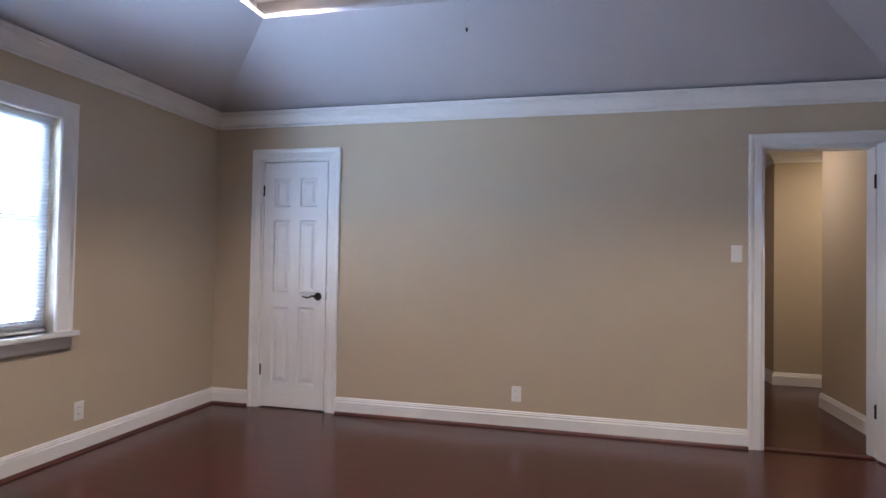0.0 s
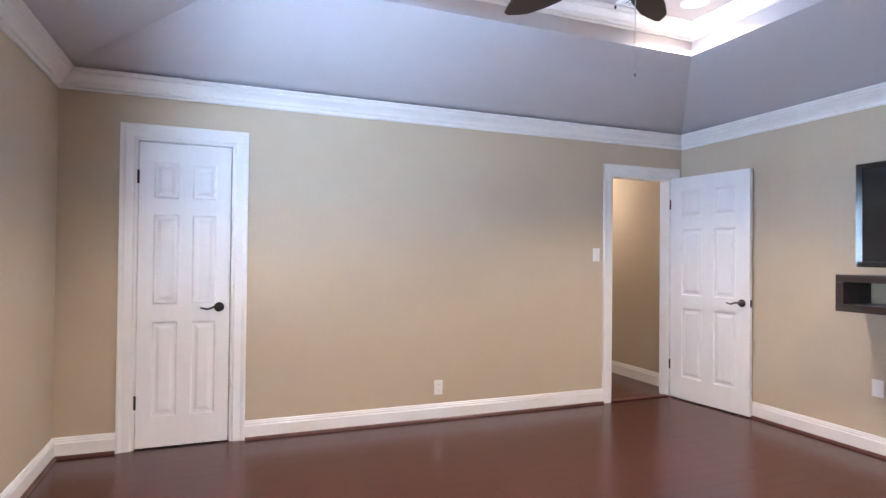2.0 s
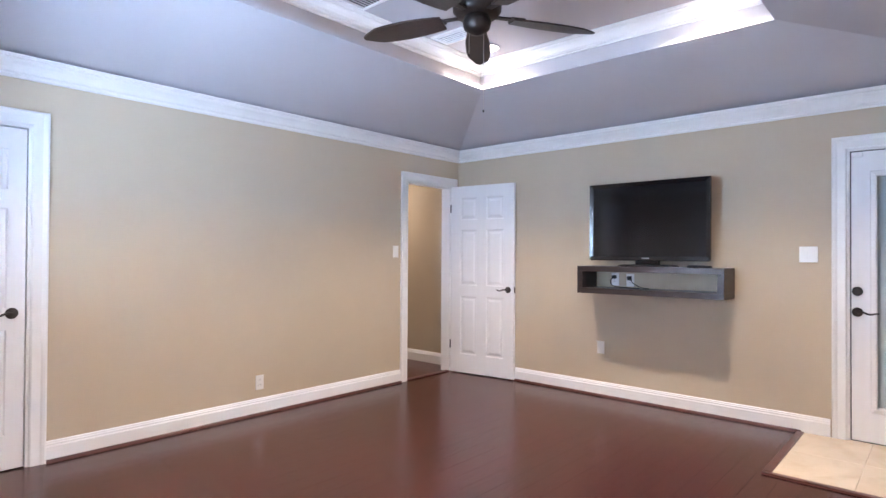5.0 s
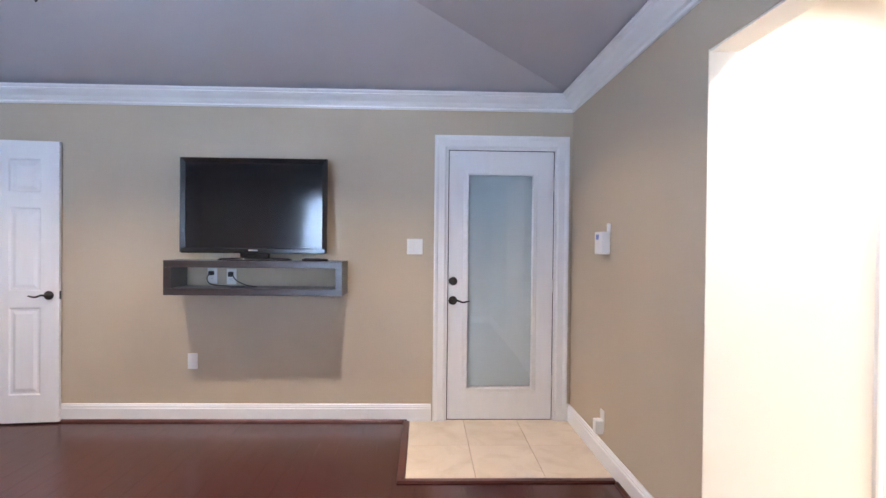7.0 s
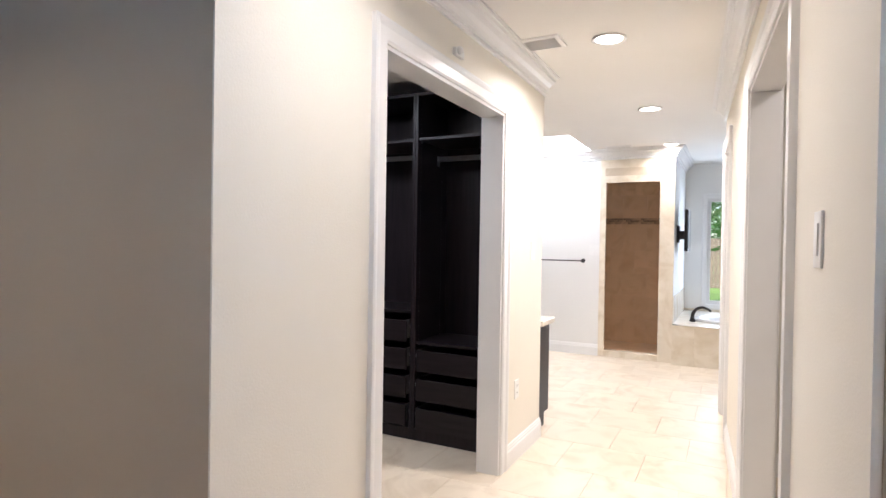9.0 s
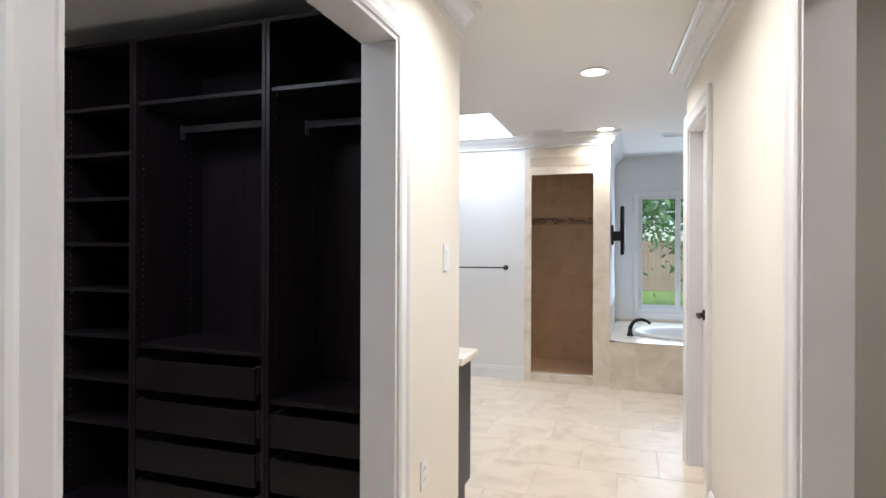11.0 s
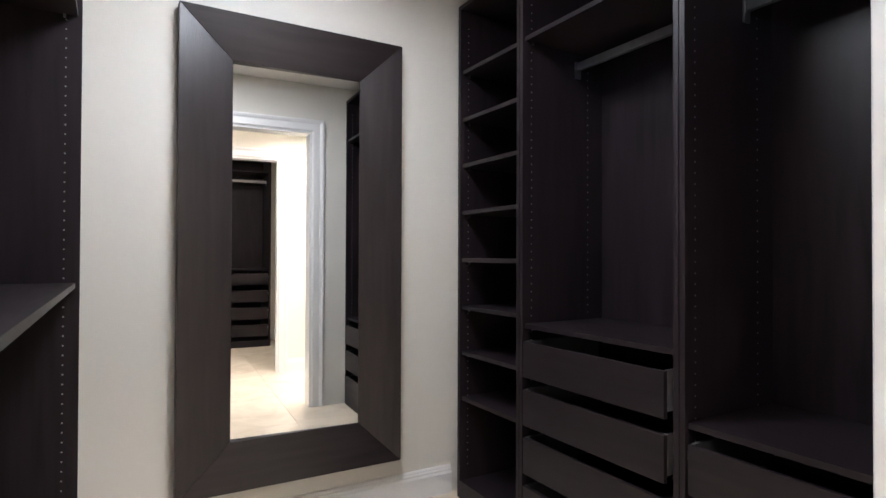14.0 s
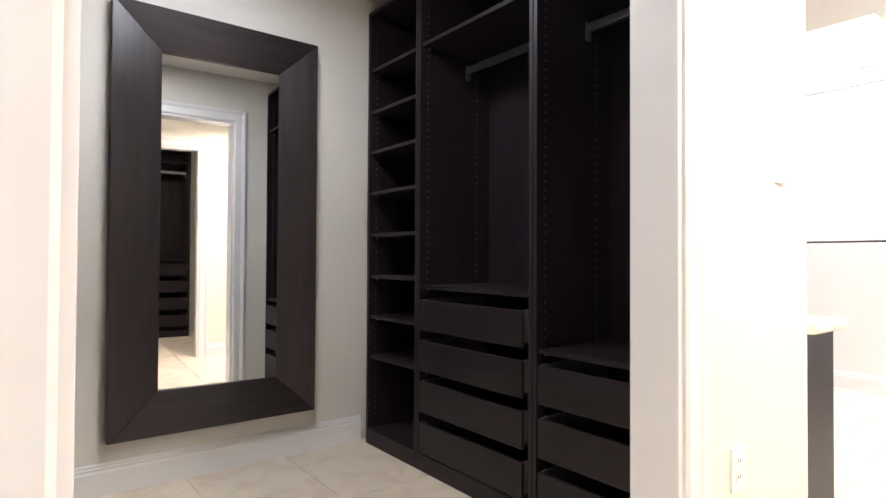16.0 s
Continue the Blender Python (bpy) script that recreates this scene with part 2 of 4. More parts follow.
def sweep(profile, path, place, closed=False):
    """Sweeps a closed profile of (offset to the left of the path, out) along a flat path with mitred corners. place(u, v, out) gives the point."""
    bm = bmesh.new()
    n = len(path)
    rings = []
    for i in range(n):
        p = Vector(path[i])
        def side(a, b):
            d = (Vector(b) - Vector(a)).normalized()
            return Vector((-d.y, d.x))
        if closed or 0 < i < n - 1:
            n1, n2 = side(path[i - 1], path[i]), side(path[i], path[(i + 1) % n])
            mit = (n1 + n2).normalized()
            mit /= max(0.2, mit.dot(n1))
        else:
            mit = side(path[0], path[1]) if i == 0 else side(path[-2], path[-1])
        rings.append([bm.verts.new(place(*(p + mit * a), b)) for a, b in profile])
    k = len(profile)
    for i in range(n if closed else n - 1):
        a, b = rings[i], rings[(i + 1) % n]
        for j in range(k):
            bm.faces.new((a[j], a[(j + 1) % k], b[(j + 1) % k], b[j]))
    if not closed:
        bm.faces.new(rings[0])
        bm.faces.new(rings[-1])
    return bm


def wall(name, axis, u0, u1, w0, w1, z0, z1, material, openings=(), label="painted wall"):
    """A wall along axis from u0 to u1, between w0 and w1 across, with openings (u0, u1, z0, z1) through it."""
    bm = bmesh.new()
    cuts = sorted({u0, u1, *(o[0] for o in openings), *(o[1] for o in openings)})

    def put(a, b, c, d):
        if b - a > 1e-5 and d - c > 1e-5:
            add_box(bm, a, b, w0, w1, c, d) if axis == "x" else add_box(bm, w0, w1, a, b, c, d)

    for a, b in zip(cuts, cuts[1:]):
        lo = z0
        for o in sorted((o for o in openings if o[0] <= a and o[1] >= b), key=lambda o: o[2]):
            put(a, b, lo, o[2])
            lo = o[3]
        put(a, b, lo, z1)
    bmesh.ops.remove_doubles(bm, verts=bm.verts, dist=1e-5)
    return setting(name, bm, material, label, "wall")


BASE = [(0, 0), (0.017, 0), (0.017, 0.094), (0.012, 0.104), (0.013, 0.112), (0.009, 0.118), (0.009, 0.124), (0.005, 0.131), (0, 0.131)]
CROWN = [(0, -0.118), (0.014, -0.118), (0.018, -0.110), (0.014, -0.102), (0.009, -0.100), (0.010, -0.092), (0.026, -0.086), (0.034, -0.066), (0.052, -0.048), (0.074, -0.036), (0.080, -0.024), (0.076, -0.020), (0.092, -0.016), (0.094, -0.010), (0.106, -0.009), (0.106, 0), (0, 0)]
SHOE = [(0.0172, 0), (0.034, 0), (0.032, 0.010), (0.026, 0.017), (0.0172, 0.020)]
CASING = [(0, 0), (0, 0.010), (0.010, 0.016), (0.055, 0.014), (0.066, 0.019), (0.078, 0.022), (0.088, 0.020), (0.088, 0)]


def run(name, profile, path, z, material, closed=False, label="", category="trim"):
    """A moulding along a floor-plan path; the room lies to the left of the path."""
    return setting(name, sweep(profile, path, lambda u, v, b: (u, v, z + b), closed), material, label, category)


def casing(name, axis, u0, u1, top, w, out, material=WHITE, sill=None, parent=None):
    """Door or window casing round an opening in the plane w of a wall; out: the side that it stands on."""
    place = (lambda u, v, b: (u, w + out * b, v)) if axis == "x" else (lambda u, v, b: (w + out * b, u, v))
    path = [(u0, 0.0 if sill is None else sill), (u0, top), (u1, top), (u1, 0.0 if sill is None else sill)]
    bm = sweep(CASING, path, place)
    if parent:
        return part("casing", bm, material, parent)
    return setting(name, bm, material, "white painted moulded door casing", "door casing")


# ---------------------------------------------------------------- the plan
BW, BE, BS, BN = -2.50, 2.52, -0.60, 3.93
HE, HW = 0.49, -0.80
HWO = -0.855  # west side of the wide opening
SKEW = Matrix.Translation((HW, -1.40, 0)) @ pose(0, 0, 0, 0, 0, 3.4) @ Matrix.Translation((-HW, 1.40, 0))


def skewed(ob):
    """Turns a piece of the hallway's west side into its true, slightly askew line."""
    ob.matrix_basis = SKEW @ ob.matrix_basis
    return ob


HEND, HWEND = -3.345, -4.64
CN, CB, CE = -0.78, -3.30, 2.485
SHY = -6.42
TUBY = -8.02

# bedroom walls
wall("wall_north", "x", BW - 0.15, BE + 0.15, BN, BN + 0.12, 0, 2.9, BEIGE, [(-2.065, -1.455, 0, 2.045), (1.715, 2.395, 0, 2.04)], "beige painted bedroom wall")
wall("wall_west", "y", BS - 0.12, BN, BW - 0.15, BW, 0, 2.9, BEIGE, [(1.55, 2.42, 0.77, 2.035)], "beige painted bedroom wall with a window")
wall("wall_east", "y", BS, BN, BE, BE + 0.15, 0, 2.9, BEIGE, [(-0.485, 0.345, 0, 2.045)], "beige painted bedroom wall")
wall("wall_south_1", "x", HE + 0.006, BE + 0.15, BS - 0.12, BS, 0, 2.9, BEIGE, (), "beige painted bedroom wall")
wall("wall_south_2", "x", BW, HWO - 0.006, BS - 0.12, BS, 0, 2.9, BEIGE, (), "beige painted bedroom wall")
wall("wall_south_3", "x", HWO - 0.006, HE + 0.006, BS - 0.12, BS, 2.10, 2.9, BEIGE, (), "beige header above the wide opening")
setting("wall_opening_east", box(HE, HE + 0.0055, BS - 0.12, BS - 0.0005, 0, 2.0995), CREAM, "cream painted side of the opening", "wall")
setting("opening_lining", box(HWO + 0.002, HE - 0.002, BS - 0.1185, BS - 0.004, 2.092, 2.0995), CREAM, "cream painted underside of the opening", "trim")

# bedroom floor base and ceiling
setting("floor", box(BW - 0.1, BE + 0.1, BS, BN + 5.0, -0.12, -0.006), GAP, "dark mahogany wood plank floor", "floor")
TX0, TX1, TY0, TY1, TZ, CZ = -1.43, 1.56, 0.60, 2.85, 2.73, 2.435
bm = bmesh.new()
lo = [bm.verts.new((x, y, CZ)) for x, y in ((BW, BS), (BE, BS), (BE, BN), (BW, BN))]
hi = [bm.verts.new((x, y, TZ)) for x, y in ((TX0, TY0), (TX1, TY0), (TX1, TY1), (TX0, TY1))]
lip = [bm.verts.new((x, y, TZ + 0.03)) for x, y in ((TX0, TY0), (TX1, TY0), (TX1, TY1), (TX0, TY1))]
R = 0.13
led = [bm.verts.new((x, y, TZ + 0.03)) for x, y in ((TX0 - R, TY0 - R), (TX1 + R, TY0 - R), (TX1 + R, TY1 + R), (TX0 - R, TY1 + R))]
top = [bm.verts.new((v.co.x, v.co.y, TZ + 0.27)) for v in led]
for ring_a, ring_b in ((lo, hi), (hi, lip), (lip, led), (led, top)):
    for i in range(4):
        bm.faces.new((ring_a[i], ring_a[(i + 1) % 4], ring_b[(i + 1) % 4], ring_b[i]))
bm.faces.new(top)
setting("ceiling", bm, CEIL, "pale grey tray ceiling with sloped sides", "ceiling")
setting("roof_slab", box(BW - 0.2, BE + 0.2, BS - 0.2, BN + 0.2, 3.02, 3.1), CEIL, "plain closing slab above the tray ceiling", "roof")
tray_ring = [(TX0 - R, TY0 - R), (TX1 + R, TY0 - R), (TX1 + R, TY1 + R), (TX0 - R, TY1 + R)]
run("trim_tray_crown", [(a, b * 0.85) for a, b in CROWN], tray_ring, TZ + 0.268, WHITE, True, "white crown moulding inside the tray", "crown moulding")
# Glowing rods added on the ledge to warm the tray; no real lamps.
for i in range(4):
    a, b = Vector(tray_ring[i]), Vector(tray_ring[(i + 1) % 4])
    d = (b - a).normalized()
    nrm = Vector((-d.y, d.x))
    p, q = a + d * 0.12 + nrm * 0.05, b - d * 0.12 + nrm * 0.05
    glow_rod = thing("tray_glow", "warm glowing rod added on the tray ledge", "cove light", "cove lights in the tray")
    part("glow_rod", cyl((*p, TZ + 0.042), (*q, TZ + 0.042), 0.011, seg=8), COVEGLOW, glow_rod)

run("trim_crown", CROWN, [(BW, BS), (BE, BS), (BE, BN), (BW, BN)], CZ, WHITE, True, "white crown moulding round the bedroom", "crown moulding")
for i, p in enumerate((
    [(1.627, BN), (-1.367, BN)], [(-2.153, BN), (BW, BN), (BW, BS), (HWO - 0.006, BS)], [(HE, BS), (BE, BS), (BE, BS + 0.03)], [(BE, 0.443), (BE, BN), (2.463, BN)][:2])):
    run("baseboard_%d" % (i + 1), BASE, p, 0, WHITE, False, "white moulded baseboard", "baseboard")
    if i != 2:
        q = list(p)
        if i == 3:
            q[0] = (BE, 0.62)
        run("trim_shoe_%d" % (i + 1), SHOE, q, 0, WOODG, False, "dark mahogany shoe moulding", "shoe moulding")
run("trim_shoe_5", SHOE, [(1.42 - 0.35, BS), (1.40, BS)], 0, WOODG, False, "dark mahogany shoe moulding", "shoe moulding")

# hallway, closets and bathroom shell
CZH = 2.435
wall("wall_hall_east", "y", HEND, BS - 0.12, HE, HE + 0.12, 0, CZH, CREAM, [(-2.60, -1.372, 0, 2.045)], "cream painted hallway wall")
skewed(wall("wall_hall_west", "y", HWEND, BS - 0.004, HW - 0.12, HW, 0, CZH - 0.002, CREAM, [(-2.60, -1.372, 0, 2.045), (-4.54, -3.93, 0, 2.04)], "cream painted hallway wall"))
setting("floor_hall", box(-3.4, 3.3, -8.2, BS, -0.12, -0.006), GROUT, "cream travertine tile floor", "floor")
setting("ceiling_hall", box(HW - 0.12, HE + 0.12, HEND, BS - 0.12, CZH, CZH + 0.1), CEILW, "white painted hallway ceiling", "ceiling")
bm = bmesh.new()
for x0, x1, y0, y1 in ((-3.2, 0.84, -8.2, HEND), (1.62, 3.2, -8.2, HEND), (0.84, 1.62, -5.35, HEND), (0.84, 1.62, -8.2, -6.60)):
    add_box(bm, x0, x1, y0, y1, CZH, CZH + 0.1)
setting("ceiling_bath", bm, CEILW, "white painted bathroom ceiling with a skylight", "ceiling")
bm = bmesh.new()
for x0, x1, y0, y1 in ((0.74, 0.84, -6.7, -5.25), (1.62, 1.72, -6.7, -5.25), (0.84, 1.62, -5.35, -5.25), (0.84, 1.62, -6.7, -6.60)):
    add_box(bm, x0, x1, y0, y1, CZH + 0.1, 3.0)
setting("skylight_shaft", bm, CEILW, "white painted skylight shaft", "skylight")
skylight = thing("skylight", "bright white rectangular skylight in the bathroom ceiling", "skylight")
part("diffuser", box(0.80, 1.66, -6.64, -5.31, 2.96, 2.98), SKYGLOW, skylight)
part("frame", sweep([(0, 0), (0.04, 0), (0.04, 0.03), (0, 0.03)], [(0.80, -6.64), (1.66, -6.64), (1.66, -5.31), (0.80, -5.31)], lambda u, v, b: (u, v, 2.93 + b), True), WHITE, skylight)

wall("wall_closet_north", "x", HE + 0.12, CE + 0.1, CN, CN + 0.055, 0, CZH, CLOSETW, (), "off-white closet wall")
wall("wall_closet_east", "y", CB - 0.1, CN + 0.055, CE, CE + 0.1, 0, CZH, CLOSETW, (), "off-white closet wall behind the mirror")
wall("wall_closet_south", "x", HE + 0.12, CE, CB - 0.08, CB, 0, CZH, CLOSETW, (), "off-white closet wall")
setting("ceiling_closet", box(HE + 0.12, CE, CB, CN, 2.40, 2.50), CEILW, "white painted closet ceiling", "ceiling")
wall("wall_closet_lining", "y", CB, CN, HE + 0.1205, HE + 0.128, 0, 2.40, CLOSETW, [(-2.60, -1.372, 0, 2.045)], "off-white closet wall round the doorway")
# second closet across the hallway
wall("wall_closet_2_west", "y", -3.45, BS - 0.12, -3.05, -2.95, 0, CZH, CLOSETW, (), "off-white closet wall")
wall("wall_closet_2_north", "x", -2.95, HW - 0.16, BS - 0.20, BS - 0.12, 0, CZH, CLOSETW, (), "off-white closet wall")
wall("wall_closet_2_south", "x", -2.95, -0.78, -3.45, -3.37, 0, CZH, CLOSETW, (), "off-white closet wall")
setting("ceiling_closet_2", box(-2.95, -0.80, -3.37, BS - 0.20, 2.40, 2.50), CEILW, "white painted closet ceiling", "ceiling")

# bathroom walls
wall("wall_bath_north", "x", HE + 0.121, 3.1, CB - 0.14, CB - 0.081, 0, CZH, BATHW, (), "pale painted bathroom wall")
wall("wall_bath_east", "y", -8.1, HEND + 0.1, 3.0, 3.1, 0, CZH, BATHW, (), "pale painted bathroom wall")
wall("wall_bath_towel", "x", 0.735, 3.0, SHY - 0.10, SHY - 0.02, 0, CZH, BATHW, (), "pale painted wall behind the towel bar")
wall("wall_bath_back", "x", -3.1, 3.0, TUBY - 0.12, TUBY, 0, CZH, BATHW, [(-1.55, -0.36, 0.54, 1.97)], "pale painted wall with the tub window")
wall("wall_bath_west", "y", -8.1, -4.5, -3.1, -3.0, 0, CZH, BATHW, (), "pale painted bathroom wall")
wall("wall_bath_return", "x", -3.0, -0.71, HWEND + 0.012, HWEND + 0.11, 0, CZH, BATHW, (), "pale painted bathroom wall")
wall("wall_shower_side", "y", TUBY, SHY - 0.03, -0.085, 0.03, 0, CZH, BATHW, (), "pale painted wall between shower and tub")
wall("wall_shower_front", "x", -0.085, 0.735, SHY - 0.03, SHY, 0, CZH, SURROUND, [(0.07, 0.67, 0.075, 2.05)], "cream marble shower surround")
setting("trim_shower_band", box(-0.02, 0.68, SHY, SHY + 0.004, 2.13, 2.22), THRESH, "tan stone strip above the shower opening", "trim")
run("trim_crown_hall_1", CROWN, [(HE, BS - 0.125), (HE, HEND)][::-1], CZH, WHITE, False, "white crown moulding", "crown moulding")
skewed(run("trim_crown_hall_2", CROWN, [(HW, BS - 0.13), (HW, HWEND)], CZH - 0.003, WHITE, False, "white crown moulding", "crown moulding"))
run("trim_crown_bath", CROWN, [(2.99, SHY - 0.02), (0.735, SHY - 0.02)][::-1], CZH, WHITE, False, "white crown moulding", "crown moulding")
run("trim_crown_shower", CROWN, [(-0.085, TUBY), (-0.085, SHY), (0.735, SHY)], CZH, WHITE, False, "white crown moulding", "crown moulding")
for i, p in enumerate(([(HE, HEND), (HE, -2.69)], [(HE, -1.282), (HE, BS - 0.002)], [(HW, BS - 0.121), (HW, -1.282)], [(HW, -2.69), (HW, -3.84)],
                       [(0.735, SHY - 0.02), (3.0, SHY - 0.02)], [(CE, -2.855), (CE, -1.36)], 
                       [(-2.95, BS - 0.2), (-2.95, -3.37)], [(HW - 0.16, BS - 0.2), (-2.95, BS - 0.2)], [(-2.9, -3.37), (-0.80, -3.37)])):
    b = run("baseboard_%d" % (i + 11), BASE, p, 0, WHITE, False, "white moulded baseboard", "baseboard")
    if p[0][0] == HW:
        skewed(b)

# outer hall beyond the bedroom door
wall("wall_outer_east", "y", BN + 0.12, 5.36, 2.60, 2.70, 0, 2.44, BEIGE, (), "beige painted outer hall wall")
wall("wall_outer_far_1", "x", 2.50, 4.2, 6.3, 6.4, 0, 2.44, BEIGE, (), "beige painted outer hall wall")
wall("wall_outer_far_2", "y", 6.4, 8.6, 2.50, 2.60, 0, 2.44, BEIGE, (), "beige painted outer hall wall")
wall("wall_outer_west", "y", BN + 0.12, 8.6, 1.0, 1.1, 0, 2.44, BEIGE, (), "beige painted outer hall wall")
wall("wall_outer_end", "x", 1.0, 2.6, 8.6, 8.7, 0, 2.44, BEIGE, (), "beige painted outer hall wall")
wall("wall_outer_nook", "y", 5.26, 6.4, 4.2, 4.3, 0, 2.44, BEIGE, (), "beige painted outer hall wall")
wall("wall_outer_return", "x", 2.70, 4.2, 5.26, 5.36, 0, 2.44, BEIGE, (), "beige painted outer hall wall")
setting("floor_outer_nook", box(BE + 0.1, 4.3, 4.0, 6.45, -0.12, -0.006), WOODF, "dark mahogany floor", "floor")
setting("ceiling_outer", box(1.0, 4.3, BN + 0.12, 8.7, 2.44, 2.5), CEILW, "white outer hall ceiling", "ceiling")
run("baseboard_31", BASE, [(2.60, BN + 0.125), (2.60, 5.36), (2.75, 5.36)], 0, WHITE, False, "white moulded baseboard", "baseboard")
run("baseboard_32", BASE, [(4.2, 6.3), (2.50, 6.3), (2.50, 8.6)], 0, WHITE, False, "white moulded baseboard", "baseboard")
run("trim_crown_outer", CROWN, [(4.2, 6.3), (2.50, 6.3), (2.50, 8.6)], 2.44, WHITE, False, "white crown moulding", "crown moulding")

# ---------------------------------------------------------------- casings and doors
casing("trim_casing_1", "x", -2.065, -1.455, 2.045, BN, -1)
casing("trim_casing_2", "x", 1.715, 2.395, 2.04, BN, -1)
casing("trim_casing_3", "y", -0.485, 0.345, 2.045, BE, -1)
casing("trim_casing_4", "y", -2.60, -1.372, 2.045, HE, -1)
casing("trim_casing_5", "y", -2.60, -1.372, 2.045, HE + 0.128, 1)
skewed(casing("trim_casing_6", "y", -2.60, -1.372, 2.045, HW, 1))
skewed(casing("trim_casing_7", "y", -2.60, -1.372, 2.045, HW - 0.12, -1))
skewed(casing("trim_casing_8", "y", -4.54, -3.93, 2.04, HW, 1))


def jamb(name, axis, u0, u1, top, w0, w1, t=0.016):
    bm = bmesh.new()
    for a, b, c, d in ((u0 - 0.002, u0 + t, 0, top - t), (u1 - t, u1 + 0.002, 0, top - t), (u0 - 0.002, u1 + 0.002, top - t, top + 0.002)):
        add_box(bm, a, b, w0, w1, c, d, 0.001) if axis == "x" else add_box(bm, w0, w1, a, b, c, d, 0.001)
    return setting(name, bm, WHITE, "white painted door jamb", "door jamb")


jamb("trim_jamb_1", "x", -2.065, -1.455, 2.045, BN - 0.001, BN + 0.122)
jamb("trim_jamb_2", "x", 1.715, 2.395, 2.04, BN - 0.001, BN + 0.122)
jamb("trim_jamb_3", "y", -0.485, 0.345, 2.045, BE - 0.001, BE + 0.152)
jamb("trim_jamb_4", "y", -2.60, -1.372, 2.045, HE - 0.001, HE + 0.130)
skewed(jamb("trim_jamb_5", "y", -2.60, -1.372, 2.045, HW - 0.122, HW + 0.001))
skewed(jamb("trim_jamb_6", "y", -4.54, -3.93, 2.04, HW - 0.122, HW + 0.001))


def lever(parent, x, z, y, flip=1, material=BRONZE):
    """A curved lever handle on a round rose; the lever points along -x * flip, out of the face towards -y."""
    h = part("handle", lathe([(0.001, 0.0), (0.032, 0.0), (0.033, 0.006), (0.028, 0.012), (0.014, 0.015), (0.012, 0.045), (0.001, 0.046)], 24, Matrix.Translation((x, y, z)) @ pose(0, 0, 0, 90)), material, parent, "dark bronze lever handle", True)
    part("lever", tube([(x, y - 0.042, z), (x - 0.03 * flip, y - 0.046, z + 0.004), (x - 0.07 * flip, y - 0.044, z - 0.010), (x - 0.105 * flip, y - 0.040, z - 0.004), (x - 0.118 * flip, y - 0.040, z - 0.001)], 0.0085, 10, 0.55), material, h, "", True)
    return h


def panel_door(name, label, width, height, m, hinges=True, latch_left=False, handle=True, both=False):
    """A six-panel door leaf: x from 0 (hinge side) to width, front face at y = 0 looking to -y."""
    d = thing(name, label, "door", m=m)
    t = 0.035
    part("leaf", box(0, width, 0.010, t - 0.010, 0, height), DOORW, d)
    st, mid = 0.105 * width / 0.6 * 0.9, 0.09 * width / 0.6
    zs = [(0.20, 0.83), (0.95, 1.55), (1.66, 1.90)]
    zs = [(a * height / 2.03, b * height / 2.03) for a, b in zs]
    w2 = (width - 2 * st - mid) / 2
    cols = [(st, st + w2), (st + w2 + mid, width - st)]
    rails = [(0, zs[0][0]), (zs[0][1], zs[1][0]), (zs[1][1], zs[2][0]), (zs[2][1], height)]
    for y0, y1 in ((0, 0.010), (t - 0.010, t)):
        for a, b in ((0, st), (width - st, width)):
            part("stile", box(a, b, y0, y1, 0, height), DOORW, d)
        for a, b in rails:
            part("rail", box(st, width - st, y0, y1, a, b), DOORW, d)
        for a, b in zs:
            part("mullion", box(st + w2, st + w2 + mid, y0, y1, a, b), DOORW, d)
        for c0, c1 in cols:
            for a, b in zs:
                bm = bmesh.new()
                s = -1 if y0 == 0 else 1
                yb = 0.010 if s < 0 else t - 0.010
                rings = []
                for inset, out in ((0.0, 0.0092), (0.009, 0.0005), (0.024, 0.0005), (0.046, 0.0088)):
                    rings.append([bm.verts.new((x, yb + s * out, z)) for x, z in ((c0 + inset, a + inset), (c1 - inset, a + inset), (c1 - inset, b - inset), (c0 + inset, b - inset))])
                for p, q in zip(rings, rings[1:]):
                    for i in range(4):
                        bm.faces.new((p[i], p[(i + 1) % 4], q[(i + 1) % 4], q[i]))
                bm.faces.new(rings[-1])
                part("panel", bm, DOORW, d)
    if handle:
        lever(d, width - 0.065, 0.915, 0.0)
        if both:
            h2 = lever(d, width - 0.065, 0.915, 0.0)
            h2.matrix_basis = Matrix.Translation((0, t, 0)) @ Matrix.Diagonal((1, -1, 1, 1))
        part("latch_plate", box(width - 0.001, width + 0.002, 0.006, 0.029, 0.885, 0.945, 0.0008), BRONZE, d)
    if hinges:
        for z in (0.30, 1.78):
            part("hinge", cyl((-0.004, -0.004, z - 0.045), (-0.004, -0.004, z + 0.045), 0.007, seg=12), BRONZE, d)
    return d


panel_door("door_1", "closed narrow white six-panel closet door with dark lever", 0.565, 2.010, pose(-2.049 + 0.005, BN + 0.001, 0.010))
panel_door("door_2", "white six-panel bedroom door standing open", 0.775, 2.02, pose(2.372, BN - 0.028, 0.012, 0, 0, -83), both=True)
skewed(panel_door("door_3", "white six-panel door recessed off the hallway", 0.572, 2.015, pose(HW - 0.075, -3.949, 0.010, 0, 0, -90) @ Matrix.Diagonal((1, -1, 1, 1)), hinges=False))

# Unseen panel added behind the closet door so no sky shows through its gap.
setting("light_stop_1", box(-2.30, -1.20, BN + 0.125, BN + 0.20, 0, 2.3), BEIGE, "plain unseen panel added behind the closet door to stop light", "wall")
